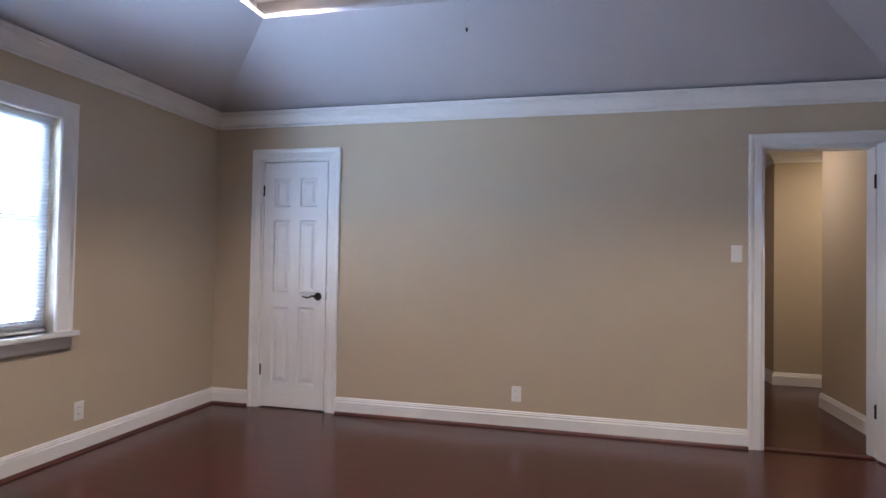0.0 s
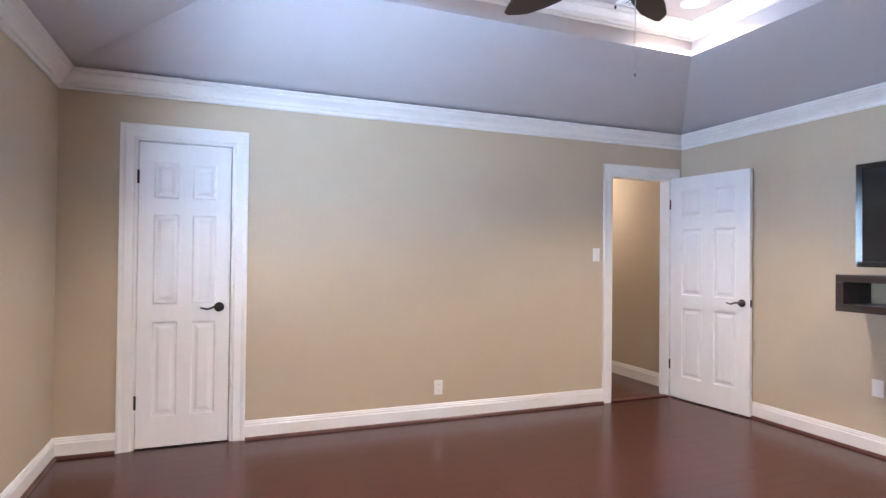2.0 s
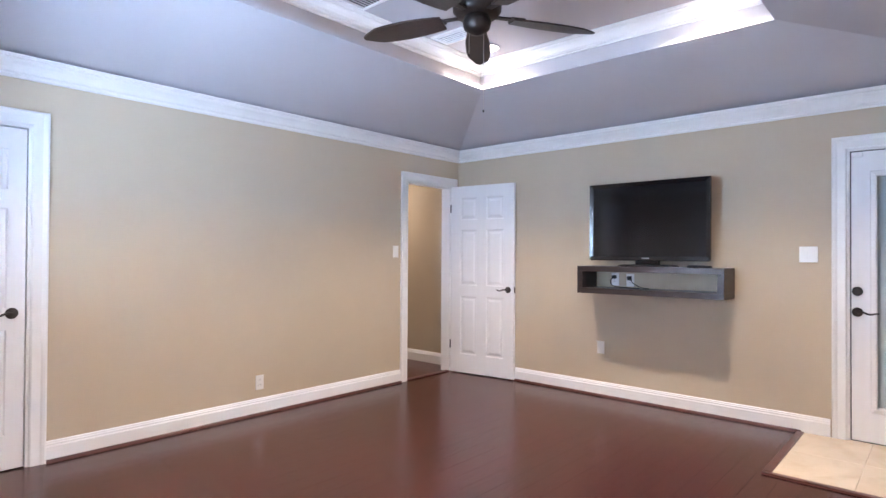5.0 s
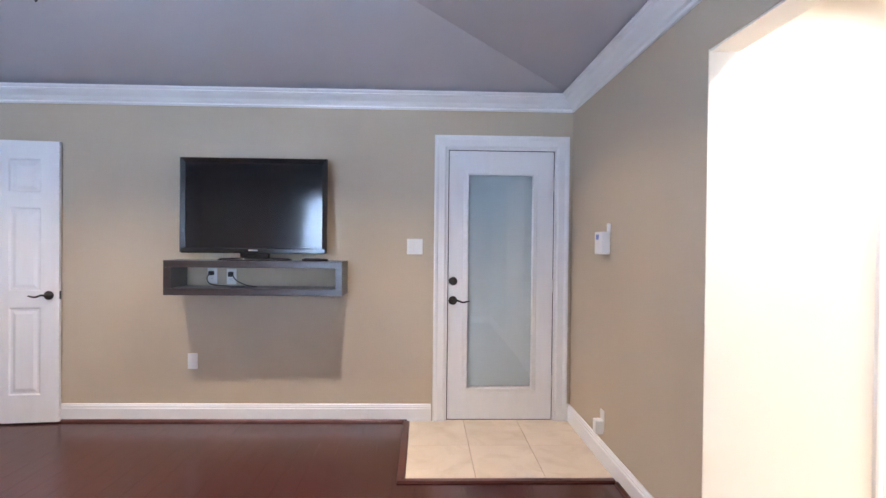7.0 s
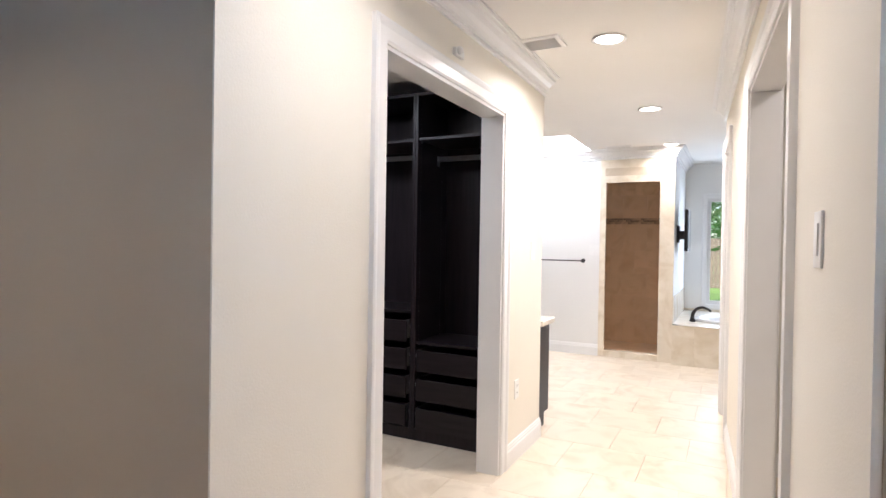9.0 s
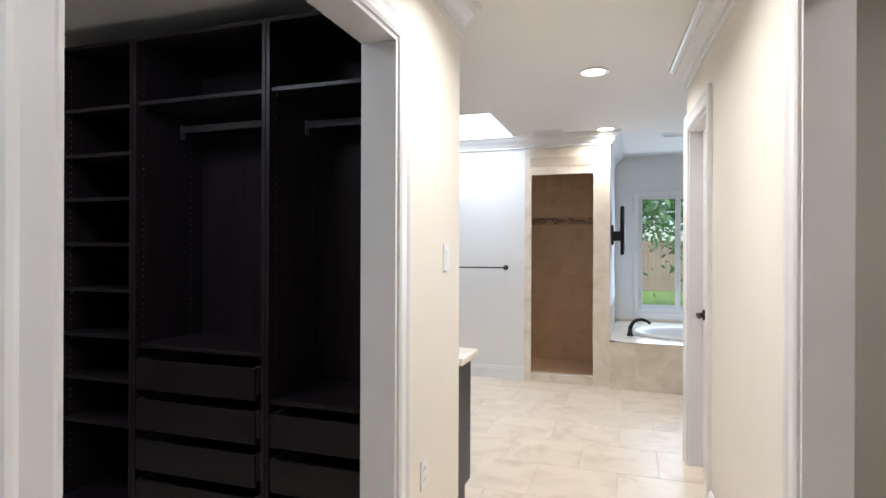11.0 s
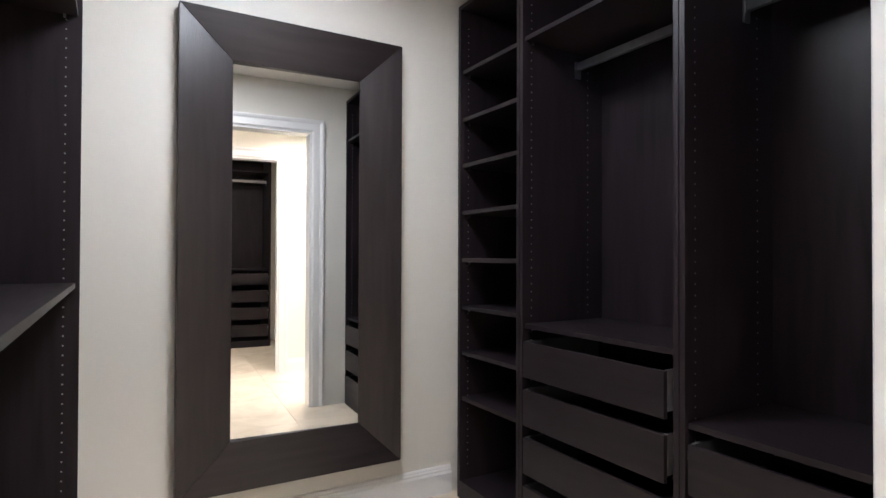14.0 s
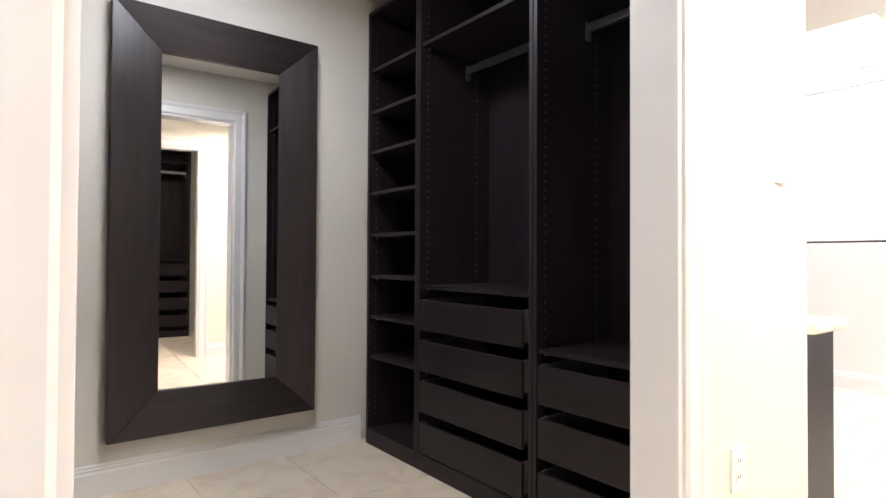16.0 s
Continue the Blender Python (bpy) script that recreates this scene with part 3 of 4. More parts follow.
# glazed exterior door
fd = thing("door_4", "white glazed exterior door with enclosed blinds", "glass door")
D0, D1, DX = -0.462, 0.322, BE + 0.014
G0, G1, GZ0, GZ1 = -0.305, 0.180, 0.25, 1.848
bm = bmesh.new()
for a, b, c, d in ((D0, G0, 0.012, 2.022), (G1, D1, 0.012, 2.022), (G0, G1, 0.012, GZ0), (G0, G1, GZ1, 2.022)):
    add_box(bm, DX, DX + 0.044, a, b, c, d)
part("leaf", bm, DOORW, fd)
place_e = lambda u, v, b: (DX - b, u, v)
part("glazing_frame", sweep([(-0.004, 0), (-0.004, 0.012), (0.006, 0.016), (0.018, 0.012), (0.030, 0.010), (0.034, 0)], [(G0, GZ0), (G0, GZ1), (G1, GZ1), (G1, GZ0)], place_e, True), WHITE, fd)
pane = part("pane", box(DX + 0.004, DX + 0.008, G0 - 0.004, G1 + 0.004, GZ0 - 0.004, GZ1 + 0.004), PANE, fd)
pane.visible_shadow = False
bm = bmesh.new()
z = GZ0 + 0.012
while z < GZ1 - 0.01:
    vs = [bm.verts.new(p) for p in ((DX + 0.016, G0, z), (DX + 0.016, G1, z), (DX + 0.022, G1, z + 0.0145), (DX + 0.022, G0, z + 0.0145))]
    bm.faces.new(vs)
    z += 0.0135
tagged(part("slats", bm, BLINDG, fd, "closed grey-white enclosed mini blind"), kind="stuff")
part("outer_pane", box(DX + 0.034, DX + 0.038, G0 - 0.004, G1 + 0.004, GZ0 - 0.004, GZ1 + 0.004), PANE, fd).visible_shadow = False
mlev = Matrix.Translation((DX, 0.285, 0)) @ pose(0, 0, 0, 0, 0, -90)
h = part("handle", lathe([(0.001, 0.0), (0.032, 0.0), (0.033, 0.006), (0.028, 0.012), (0.014, 0.015), (0.012, 0.045), (0.001, 0.046)], 24, Matrix.Translation((DX, 0.287, 0.903)) @ pose(0, 0, 0, 0, -90, 0)), BRONZE, fd, "dark bronze lever handle", True)
part("lever", tube([(DX - 0.042, 0.287, 0.903), (DX - 0.046, 0.257, 0.907), (DX - 0.044, 0.217, 0.893), (DX - 0.040, 0.182, 0.899), (DX - 0.040, 0.165, 0.902)], 0.0085, 10, 0.55), BRONZE, h, "", True)
part("deadbolt", lathe([(0.001, 0.0), (0.031, 0.0), (0.032, 0.008), (0.026, 0.014), (0.020, 0.016), (0.001, 0.017)], 24, Matrix.Translation((DX, 0.287, 1.048)) @ pose(0, 0, 0, 0, -90, 0)), BRONZE, fd, "dark bronze deadbolt", True)
for z in (0.30, 1.02, 1.78):
    part("hinge", cyl((DX - 0.006, D0 - 0.004, z - 0.05), (DX - 0.006, D0 - 0.004, z + 0.05), 0.008, seg=12), NICKEL, fd, "satin nickel hinge")
# Black strips fill the gaps round the leaf to stand in for shade.
for name, q in (("side_gap_shade", (D0 - 0.006, D0, 0.012, 2.028)), ("side_gap_shade", (D1, D1 + 0.006, 0.012, 2.028)), ("top_gap_shade", (D0, D1, 2.022, 2.028)), ("bottom_gap_shade", (D0, D1, 0.0065, 0.012))):
    part(name, box(DX + 0.003, DX + 0.04, *q), RUBBER, fd, "dark strip standing in for the shaded gap")
part("closer_tab", box(DX - 0.018, DX, 0.255, 0.32, 1.985, 2.018, 0.003), WHITE, fd)
# Unseen panels added to keep direct sun off the door's blind.
setting("sun_block_top", box(BE + 0.16, BE + 0.66, -1.3, 1.2, 2.6, 2.7), CONCRETE, "plain unseen slab added to keep sun off the glazed door", "roof")
setting("sun_block_side", box(BE + 0.16, BE + 0.6, -1.3, -1.2, 0, 2.6), CONCRETE, "plain unseen panel added to keep sun off the glazed door", "wall")
setting("sun_block_side_2", box(BE + 0.16, BE + 0.6, 1.1, 1.2, 0, 2.6), CONCRETE, "plain unseen panel added to keep sun off the glazed door", "wall")
setting("door_backing_yard", box(BE + 0.6, BE + 0.65, -1.2, 1.2, 0, 2.6), CONCRETE, "plain unseen panel added behind the glazed door", "wall")

# ---------------------------------------------------------------- bedroom window
win = tagged(thing("window_1", "white double-hung window with lowered white blinds", "window"), kind="structure")
W0, W1, WZ0, WZ1 = 1.55, 2.42, 0.77, 2.035
part("window_frame", sweep([(-0.001, 0), (0.075, 0), (0.075, 0.05), (-0.001, 0.05)][::-1], [(W0, WZ0), (W1, WZ0), (W1, WZ1), (W0, WZ1)], lambda u, v, b: (BW - 0.12 + b, u, v), True), WHITE, win)
part("casing", sweep([(0, 0), (0, 0.010), (0.010, 0.016), (0.085, 0.016), (0.100, 0.024), (0.113, 0.022), (0.113, 0)], [(W0, WZ0), (W0, WZ1), (W1, WZ1), (W1, WZ0)], lambda u, v, b: (BW + b, u, v)), WHITE, win)
part("window_sill", box(BW - 0.14, BW + 0.055, W0 - 0.14, W1 + 0.135, WZ0 - 0.032, WZ0, 0.006), WHITE, win)
part("apron", sweep([(0, 0), (0.012, 0.012), (0.07, 0.016), (0.078, 0.010), (0.078, 0)], [(W0 - 0.113, WZ0 - 0.11), (W1 + 0.113, WZ0 - 0.11)], lambda u, v, b: (BW + b, u, v)), WHITE, win)
part("meeting_rail", box(BW - 0.115, BW - 0.08, W0 + 0.03, W1 - 0.03, 1.375, 1.435, 0.003), WHITE, win)
p1 = part("pane", box(BW - 0.10, BW - 0.096, W0 + 0.03, W1 - 0.03, WZ0 + 0.03, WZ1 - 0.03), PANE, win)
p1.visible_shadow = False
for zz in (1.08, 1.72):
    part("muntin", box(BW - 0.108, BW - 0.09, W0 + 0.03, W1 - 0.03, zz - 0.014, zz + 0.014), WHITE, win)
part("muntin", box(BW - 0.108, BW - 0.09, (W0 + W1) / 2 - 0.008, (W0 + W1) / 2 + 0.008, WZ0 + 0.03, WZ1 - 0.03), WHITE, win)
blind = thing("window_blind", "white horizontal blinds lowered in the window", "blind")
part("headrail", box(BW - 0.075, BW - 0.03, W0 + 0.006, W1 - 0.006, WZ1 - 0.035, WZ1 - 0.003, 0.004), BLIND, blind)
sb = bmesh.new()
cols_ = []
for i in range(5):
    xx = -0.012 + 0.024 * i / 4
    cols_.append([sb.verts.new((xx, yy, 0.0035 * (1 - (xx / 0.012) ** 2) + xx * 0.62)) for yy in (W0 + 0.01, W1 - 0.01)])
for a, b in zip(cols_, cols_[1:]):
    sb.faces.new((a[0], a[1], b[1], b[0]))
slat_me = finish("slat", sb, BLIND, True)
z = WZ0 + 0.03
while z < WZ1 - 0.05:
    s = new("slat", slat_me)
    s.parent = blind
    s.location = (BW - 0.052, 0, z)
    z += 0.0215
part("bottom_rail", box(BW - 0.064, BW - 0.040, W0 + 0.01, W1 - 0.01, WZ0 + 0.004, WZ0 + 0.018, 0.003), BLIND, blind)
for y in (W0 + 0.15, W1 - 0.15):
    part("cord", cyl((BW - 0.040, y, WZ0 + 0.01), (BW - 0.040, y, WZ1 - 0.03), 0.0012, seg=6), BLIND, blind)

# ---------------------------------------------------------------- tub window
tw = tagged(thing("window_2", "white framed window above the tub looking on a garden", "window"), kind="structure")
T0, T1, TZ0, TZ1 = -1.55, -0.36, 0.54, 1.97
part("window_frame", sweep([(-0.001, 0), (0.045, 0), (0.045, 0.06), (-0.001, 0.06)][::-1], [(T0, TZ0), (T1, TZ0), (T1, TZ1), (T0, TZ1)], lambda u, v, b: (u, TUBY - 0.10 + b, v), True), WHITE, tw)
part("casing", sweep([(0, 0), (0, 0.012), (0.05, 0.016), (0.06, 0.012), (0.06, 0)][::-1], [(T0, TZ0), (T1, TZ0), (T1, TZ1), (T0, TZ1)][::-1], lambda u, v, b: (u, TUBY + b, v), True), WHITE, tw)
part("mullion", box(-0.835, -0.775, TUBY - 0.09, TUBY - 0.045, TZ0 + 0.04, TZ1 - 0.04, 0.003), WHITE, tw)
for a, b in ((T0 + 0.03, -0.83), (-0.78, T1 - 0.03)):
    part("pane", box(a, b, TUBY - 0.07, TUBY - 0.066, TZ0 + 0.03, TZ1 - 0.03), PANE, tw).visible_shadow = False

# ---------------------------------------------------------------- small wall fittings


def outlet(x, y, z, turn, slots=True, label="white duplex electrical outlet on the wall"):
    o = thing("outlet", label, "outlet", m=pose(x, y, z, 0, 0, turn))
    part("cover_plate", box(-0.035, 0.035, -0.006, 0, -0.057, 0.057, 0.002), PLASTIC, o)
    for zz in (-0.021, 0.021):
        part("receptacle", lathe([(0.001, 0), (0.0165, 0), (0.0165, 0.002), (0.001, 0.002)], 20, pose(0, -0.006, zz, 90)), PLASTIC, o)
        if slots:
            for xx in (-0.006, 0.006):
                part("slot", box(xx - 0.001, xx + 0.001, -0.0088, -0.0078, zz - 0.004, zz + 0.005), RUBBER, o)
    return o


def switch(x, y, z, turn, gangs=1, label="white rocker light switch on the wall"):
    o = thing("light_switch", label, "light switch", m=pose(x, y, z, 0, 0, turn))
    w = 0.035 + 0.023 * (gangs - 1)
    part("cover_plate", box(-w, w, -0.006, 0, -0.058, 0.058, 0.002), PLASTIC, o)
    for g in range(gangs):
        cx = (g - (gangs - 1) / 2) * 0.046
        part("rocker", box(cx - 0.0165, cx + 0.0165, -0.0095, -0.006, -0.033, 0.033, 0.0012), PLASTIC, o)
    return o


outlet(0.07, BN, 0.256, 0)
outlet(BW, 2.612, 0.262, 90)
switch(1.555, BN, 1.315, 0)
switch(BE, 0.575, 1.304, -90, 2, "white double rocker light switch beside the glazed door")
outlet(BE, 2.20, 0.444, -90, False, "white blank cover plate low on the wall")
switch(HE, -3.14, 1.27, -90, 1)
outlet(HE, -2.87, 0.43, -90)
skewed(switch(HW, -0.98, 1.33, 90, 1))
switch(0.80, SHY - 0.02, 1.253, 180, 2)

keypad = thing("alarm_keypad", "white alarm keypad with small blue display", "keypad", m=pose(1.69, BS, 1.335, 0, 0, 180))
part("body", box(-0.062, 0.062, -0.060, 0, -0.06, 0.075, 0.010), PLASTIC, keypad)
part("display", box(-0.026, 0.026, -0.0615, -0.0598, 0.028, 0.058, 0.0005), LCD, keypad, "blue lit display")
for i in range(3):
    for j in range(3):
        part("key", box(-0.045 + 0.03 * i, -0.025 + 0.03 * i, -0.0625, -0.0598, -0.045 + 0.02 * j, -0.033 + 0.02 * j, 0.001), PLASTIC, keypad)
part("tab", box(0.030, 0.062, -0.014, 0, 0.07, 0.125, 0.003), PLASTIC, keypad)
plug = thing("plug_in_adapter", "white plug-in adapter in a wall outlet", "adapter", m=pose(1.73, BS, 0.235, 0, 0, 180))
part("cover_plate", box(-0.035, 0.035, -0.006, 0, -0.04, 0.085, 0.002), PLASTIC, plug)
part("body", box(-0.028, 0.04, -0.055, -0.006, -0.055, 0.03, 0.008), PLASTIC, plug)
sensor = thing("door_sensor", "small white sensor above the closet doorway", "sensor", m=pose(HE, -1.98, 2.19, 0, 0, -90))
part("body", box(-0.055, 0.035, -0.022, 0, -0.018, 0.018, 0.006), PLASTIC, sensor)
part("dome", lathe([(0.001, 0.0), (0.02, 0.0), (0.018, 0.012), (0.010, 0.02), (0.001, 0.022)], 18, pose(-0.03, -0.022, 0.005, 90)), PLASTIC, sensor, "", True)

# ---------------------------------------------------------------- television and floating shelf
SX0, SY0, SY1, SZ0, SZ1 = 2.24, 1.07, 2.292, 0.955, 1.195
shelf = thing("floating_shelf", "dark brown open box shelf mounted on the wall", "shelf")
part("top_board", box(SX0, BE, SY0, SY1, SZ1 - 0.048, SZ1, 0.002), SHELFW, shelf)
part("bottom_board", box(SX0, BE, SY0, SY1, SZ0, SZ0 + 0.048, 0.002), SHELFW, shelf)
for a, b in ((SY0, SY0 + 0.05), (SY1 - 0.05, SY1)):
    part("side_board", box(SX0, BE, a, b, SZ0 + 0.048, SZ1 - 0.048, 0.002), SHELFW, shelf)
tv = thing("television", "black flat-screen television standing on the wall shelf", "television", m=pose(2.345, 1.707, SZ1, 0, 0, -90))
tw_, th = 0.512, 0.665
part("body", box(-tw_ + 0.02, tw_ - 0.02, 0.002, 0.075, 0.07, th + 0.04, 0.015), BLACK, tv)
part("bezel", sweep([(0, 0), (0.034, 0.004), (0.034, 0.020), (0, 0.030)], [(-tw_, 0.055), (tw_, 0.055), (tw_, 0.055 + th), (-tw_, 0.055 + th)], lambda u, v, b: (u, -b + 0.012, v), True), BLACK, tv, "black glossy bezel")
part("screen", box(-tw_ + 0.03, tw_ - 0.03, -0.004, 0.006, 0.085, 0.025 + th), SCREEN, tv, "dark glossy screen")
part("speaker_bar", box(-tw_ + 0.01, tw_ - 0.01, -0.022, 0.01, 0.050, 0.088, 0.006), BLACK, tv)
part("badge", box(-0.03, 0.03, -0.0232, -0.0218, 0.068, 0.075), SILVER, tv, "small silver maker's mark")
part("neck", box(-0.10, 0.10, 0.005, 0.05, 0.018, 0.075, 0.006), BLACK, tv)
part("stand", lathe([(0.001, 0), (0.26, 0), (0.262, 0.006), (0.24, 0.016), (0.06, 0.022), (0.001, 0.022)], 40, Matrix.Diagonal((1, 0.42, 1, 1)) @ Matrix.Translation((0, 0.05, 0))), BLACK, tv, "oval glossy stand", True)
remote = thing("remote_control", "slim black remote control on the shelf", "remote control", m=pose(2.31, 1.27, SZ1, 0, 0, -96))
part("body", box(-0.09, 0.09, -0.022, 0.022, 0, 0.018, 0.006), BLACK, remote)
part("buttons", box(-0.07, 0.04, -0.012, 0.012, 0.018, 0.020, 0.0008), RUBBER, remote)
outlet(BE, 2.06, 1.075, -90, True, "white outlet inside the floating shelf")
outlet(BE, 1.92, 1.07, -90, True, "white outlet plate inside the floating shelf")
cord = thing("power_cord", "black power cord plugged in inside the shelf", "cord")
part("cable", tube([(2.475, 2.06, 1.095), (2.440, 2.07, 1.06), (2.410, 2.03, 1.020), (2.380, 1.90, 1.010), (2.380, 1.78, 1.010)], 0.004, 8), RUBBER, cord, "", True)
part("plug", box(2.47, 2.514, 2.045, 2.075, 1.08, 1.11, 0.005), RUBBER, cord)
cord2 = thing("power_cord", "black power cord hanging from the outlet plate", "cord")
part("cable", tube([(2.480, 1.92, 1.09), (2.450, 1.90, 1.10), (2.430, 1.86, 1.05), (2.410, 1.78, 1.015), (2.390, 1.70, 1.008)], 0.004, 8), RUBBER, cord2, "", True)
part("plug", box(2.475, 2.514, 1.905, 1.935, 1.07, 1.105, 0.005), RUBBER, cord2)

# ---------------------------------------------------------------- ceiling fan
FX, FY, FZ = 0.07, 1.73, 2.56
fan = thing("ceiling_fan", "dark bronze ceiling fan with five carved wooden blades", "ceiling fan", m=pose(FX, FY, 0))
part("canopy", lathe([(0.001, 3.0), (0.075, 3.0), (0.07, 2.97), (0.035, 2.94), (0.001, 2.94)], 28), BRONZE, fan, "", True)
part("downrod", cyl((0, 0, 2.70), (0, 0, 2.95), 0.013), BRONZE, fan)
part("motor_housing", lathe([(0.001, 2.75), (0.035, 2.745), (0.06, 2.72), (0.115, 2.69), (0.135, 2.65), (0.132, 2.61), (0.11, 2.585), (0.001, 2.58)], 36), BRONZE, fan, "", True)
part("switch_housing", lathe([(0.001, 2.58), (0.07, 2.58), (0.078, 2.55), (0.07, 2.515), (0.045, 2.495), (0.015, 2.485), (0.001, 2.48)], 32), BRONZE, fan, "", True)
bl = bmesh.new()
outline = []
for i in range(17):
    t = i / 16
    x = 0.20 + 0.50 * t
    w = 0.042 + 0.036 * math.sin(math.pi * min(1, t * 0.85 + 0.1)) - 0.035 * max(0, t - 0.82) / 0.18
    outline.append((x, w))
ring = [(x, -w) for x, w in outline] + [(x, w) for x, w in reversed(outline)]
lowv = [bl.verts.new((x, y, -0.006 + 0.2 * y - 0.03 * (x - 0.2))) for x, y in ring]
topv = [bl.verts.new((v.co.x, v.co.y, v.co.z + 0.010)) for v in lowv]
bl.faces.new(lowv)
bl.faces.new(topv)
for i in range(len(ring)):
    bl.faces.new((lowv[i], lowv[(i + 1) % len(ring)], topv[(i + 1) % len(ring)], topv[i]))
blade_me = finish("blade", bl, FANW)
arm = bmesh.new()
add_box(arm, 0.08, 0.24, -0.018, 0.018, 0.006, 0.014, 0.002)
add_box(arm, 0.19, 0.27, -0.035, 0.035, 0.004, 0.010, 0.002)
arm_me = finish("blade_iron", arm, BRONZE)
for k in range(5):
    b = new("blade", blade_me)
    b.parent = fan
    b.matrix_basis = pose(0, 0, FZ + 0.02, 0, 0, 37.5 + 72 * k)
    a = new("blade_iron", arm_me)
    a.parent = fan
    a.matrix_basis = pose(0, 0, FZ + 0.02, 0, 0, 37.5 + 72 * k)
for dx, dy, lowz in ((0.035, -0.02, 2.08), (-0.03, 0.03, 2.38)):
    part("pull_chain", cyl((dx, dy, lowz), (dx, dy, 2.50), 0.0018, seg=6), NICKEL, fan)
    part("chain_bob", lathe([(0.001, lowz - 0.016), (0.004, lowz - 0.012), (0.005, lowz - 0.004), (0.002, lowz), (0.001, lowz)], 12, Matrix.Translation((dx, dy, 0))), BRONZE, fan)

# ---------------------------------------------------------------- recessed lights and vents


def can(x, y, z, power, group):
    c = thing("recessed_light", "round white recessed ceiling light, switched on", "ceiling light", group, pose(x, y, z))
    part("trim_ring", lathe([(0.070, -0.001), (0.092, -0.003), (0.094, -0.007), (0.085, -0.009), (0.072, -0.006), (0.070, -0.001)], 32), WHITE, c, "", True)
    part("lens", lathe([(0.001, -0.003), (0.072, -0.003), (0.072, -0.006), (0.001, -0.007)], 32), CANGLOW, c, "glowing lens")
    lamp("can_lamp", "AREA", pose(x, y, z - 0.012), power, WARM if group == "bedroom ceiling lights" else SOFT, 0.13, None, 122 if group == "bedroom ceiling lights" else 150)


for x, y in ((-1.24, 0.92), (1.38, 0.96), (-1.24, 2.62), (1.38, 2.64)):
    can(x, y, TZ + 0.27, CAN_POWER, "bedroom ceiling lights")
for y, power in ((-1.02, 10), (-2.75, 26), (-4.48, 24), (-6.25, 13)):
    can(-0.05, y, CZH, power, "hallway ceiling lights")


def vent(x, y, z, w, d, turn, label="white ceiling air vent with slats"):
    v = thing("ceiling_vent", label, "air vent", m=pose(x, y, z, 0, 0, turn))
    # Black sheet stands in for the unlit duct behind the slats.
    part("backing", box(-w / 2 + 0.02, w / 2 - 0.02, -d / 2 + 0.02, d / 2 - 0.02, -0.002, 0), RUBBER, v)
    part("frame", sweep([(0, 0), (0.028, -0.001), (0.026, -0.012), (0.004, -0.008)], [(-w / 2, -d / 2), (w / 2, -d / 2), (w / 2, d / 2), (-w / 2, d / 2)], lambda u, s, b: (u, s, b), True), WHITE, v)
    n = max(3, int(d / 0.036))
    for i in range(n):
        y0 = -d / 2 + 0.03 + (d - 0.06) * (i + 0.5) / n
        bm = box(-w / 2 + 0.026, w / 2 - 0.026, -0.005, 0.005, -0.001, 0.001)
        part("slat", bm, WHITE, v, m=pose(0, y0, -0.008, 62))
    return v


vent(0.31, -2.66, CZH, 0.26, 0.20, 0)
vent(0.50, -6.22, CZH, 0.30, 0.13, 0)
vent(-0.70, -6.72, CZH, 0.30, 0.15, 0)
vent(1.0, 2.70, TZ + 0.27, 0.32, 0.20, 90, "grey ceiling air vent in the tray")
vent(0.03, 2.74, TZ + 0.27, 0.40, 0.26, 0, "dark slatted return vent in a white frame")

lamp("closet_lamp", "AREA", pose(1.6, -1.95, 2.385), 14.5, (0.86, 0.93, 1.0), 0.5, 0.5)
closet_light = thing("closet_ceiling_light", "white square closet ceiling light, switched on", "ceiling light")
part("frame", box(1.2, 1.8, -2.2, -1.7, 2.388, 2.40, 0.003), WHITE, closet_light)
part("diffuser", box(1.22, 1.78, -2.18, -1.72, 2.386, 2.3885), CANGLOW, closet_light)
# Unseen fill lights added to brighten the second closet and the outer hall.
lamp("closet_2_fill", "AREA", pose(-1.5, -2.0, 2.385), 13, SOFT, 0.4, 0.4)
lamp("outer_hall_fill", "AREA", pose(2.0, 5.2, 2.42), 10, WARM, 0.3)
lamp("outer_nook_fill", "AREA", pose(3.4, 5.8, 2.42), 10, (1.0, 0.84, 0.56), 0.3)

# ---------------------------------------------------------------- closet wardrobes


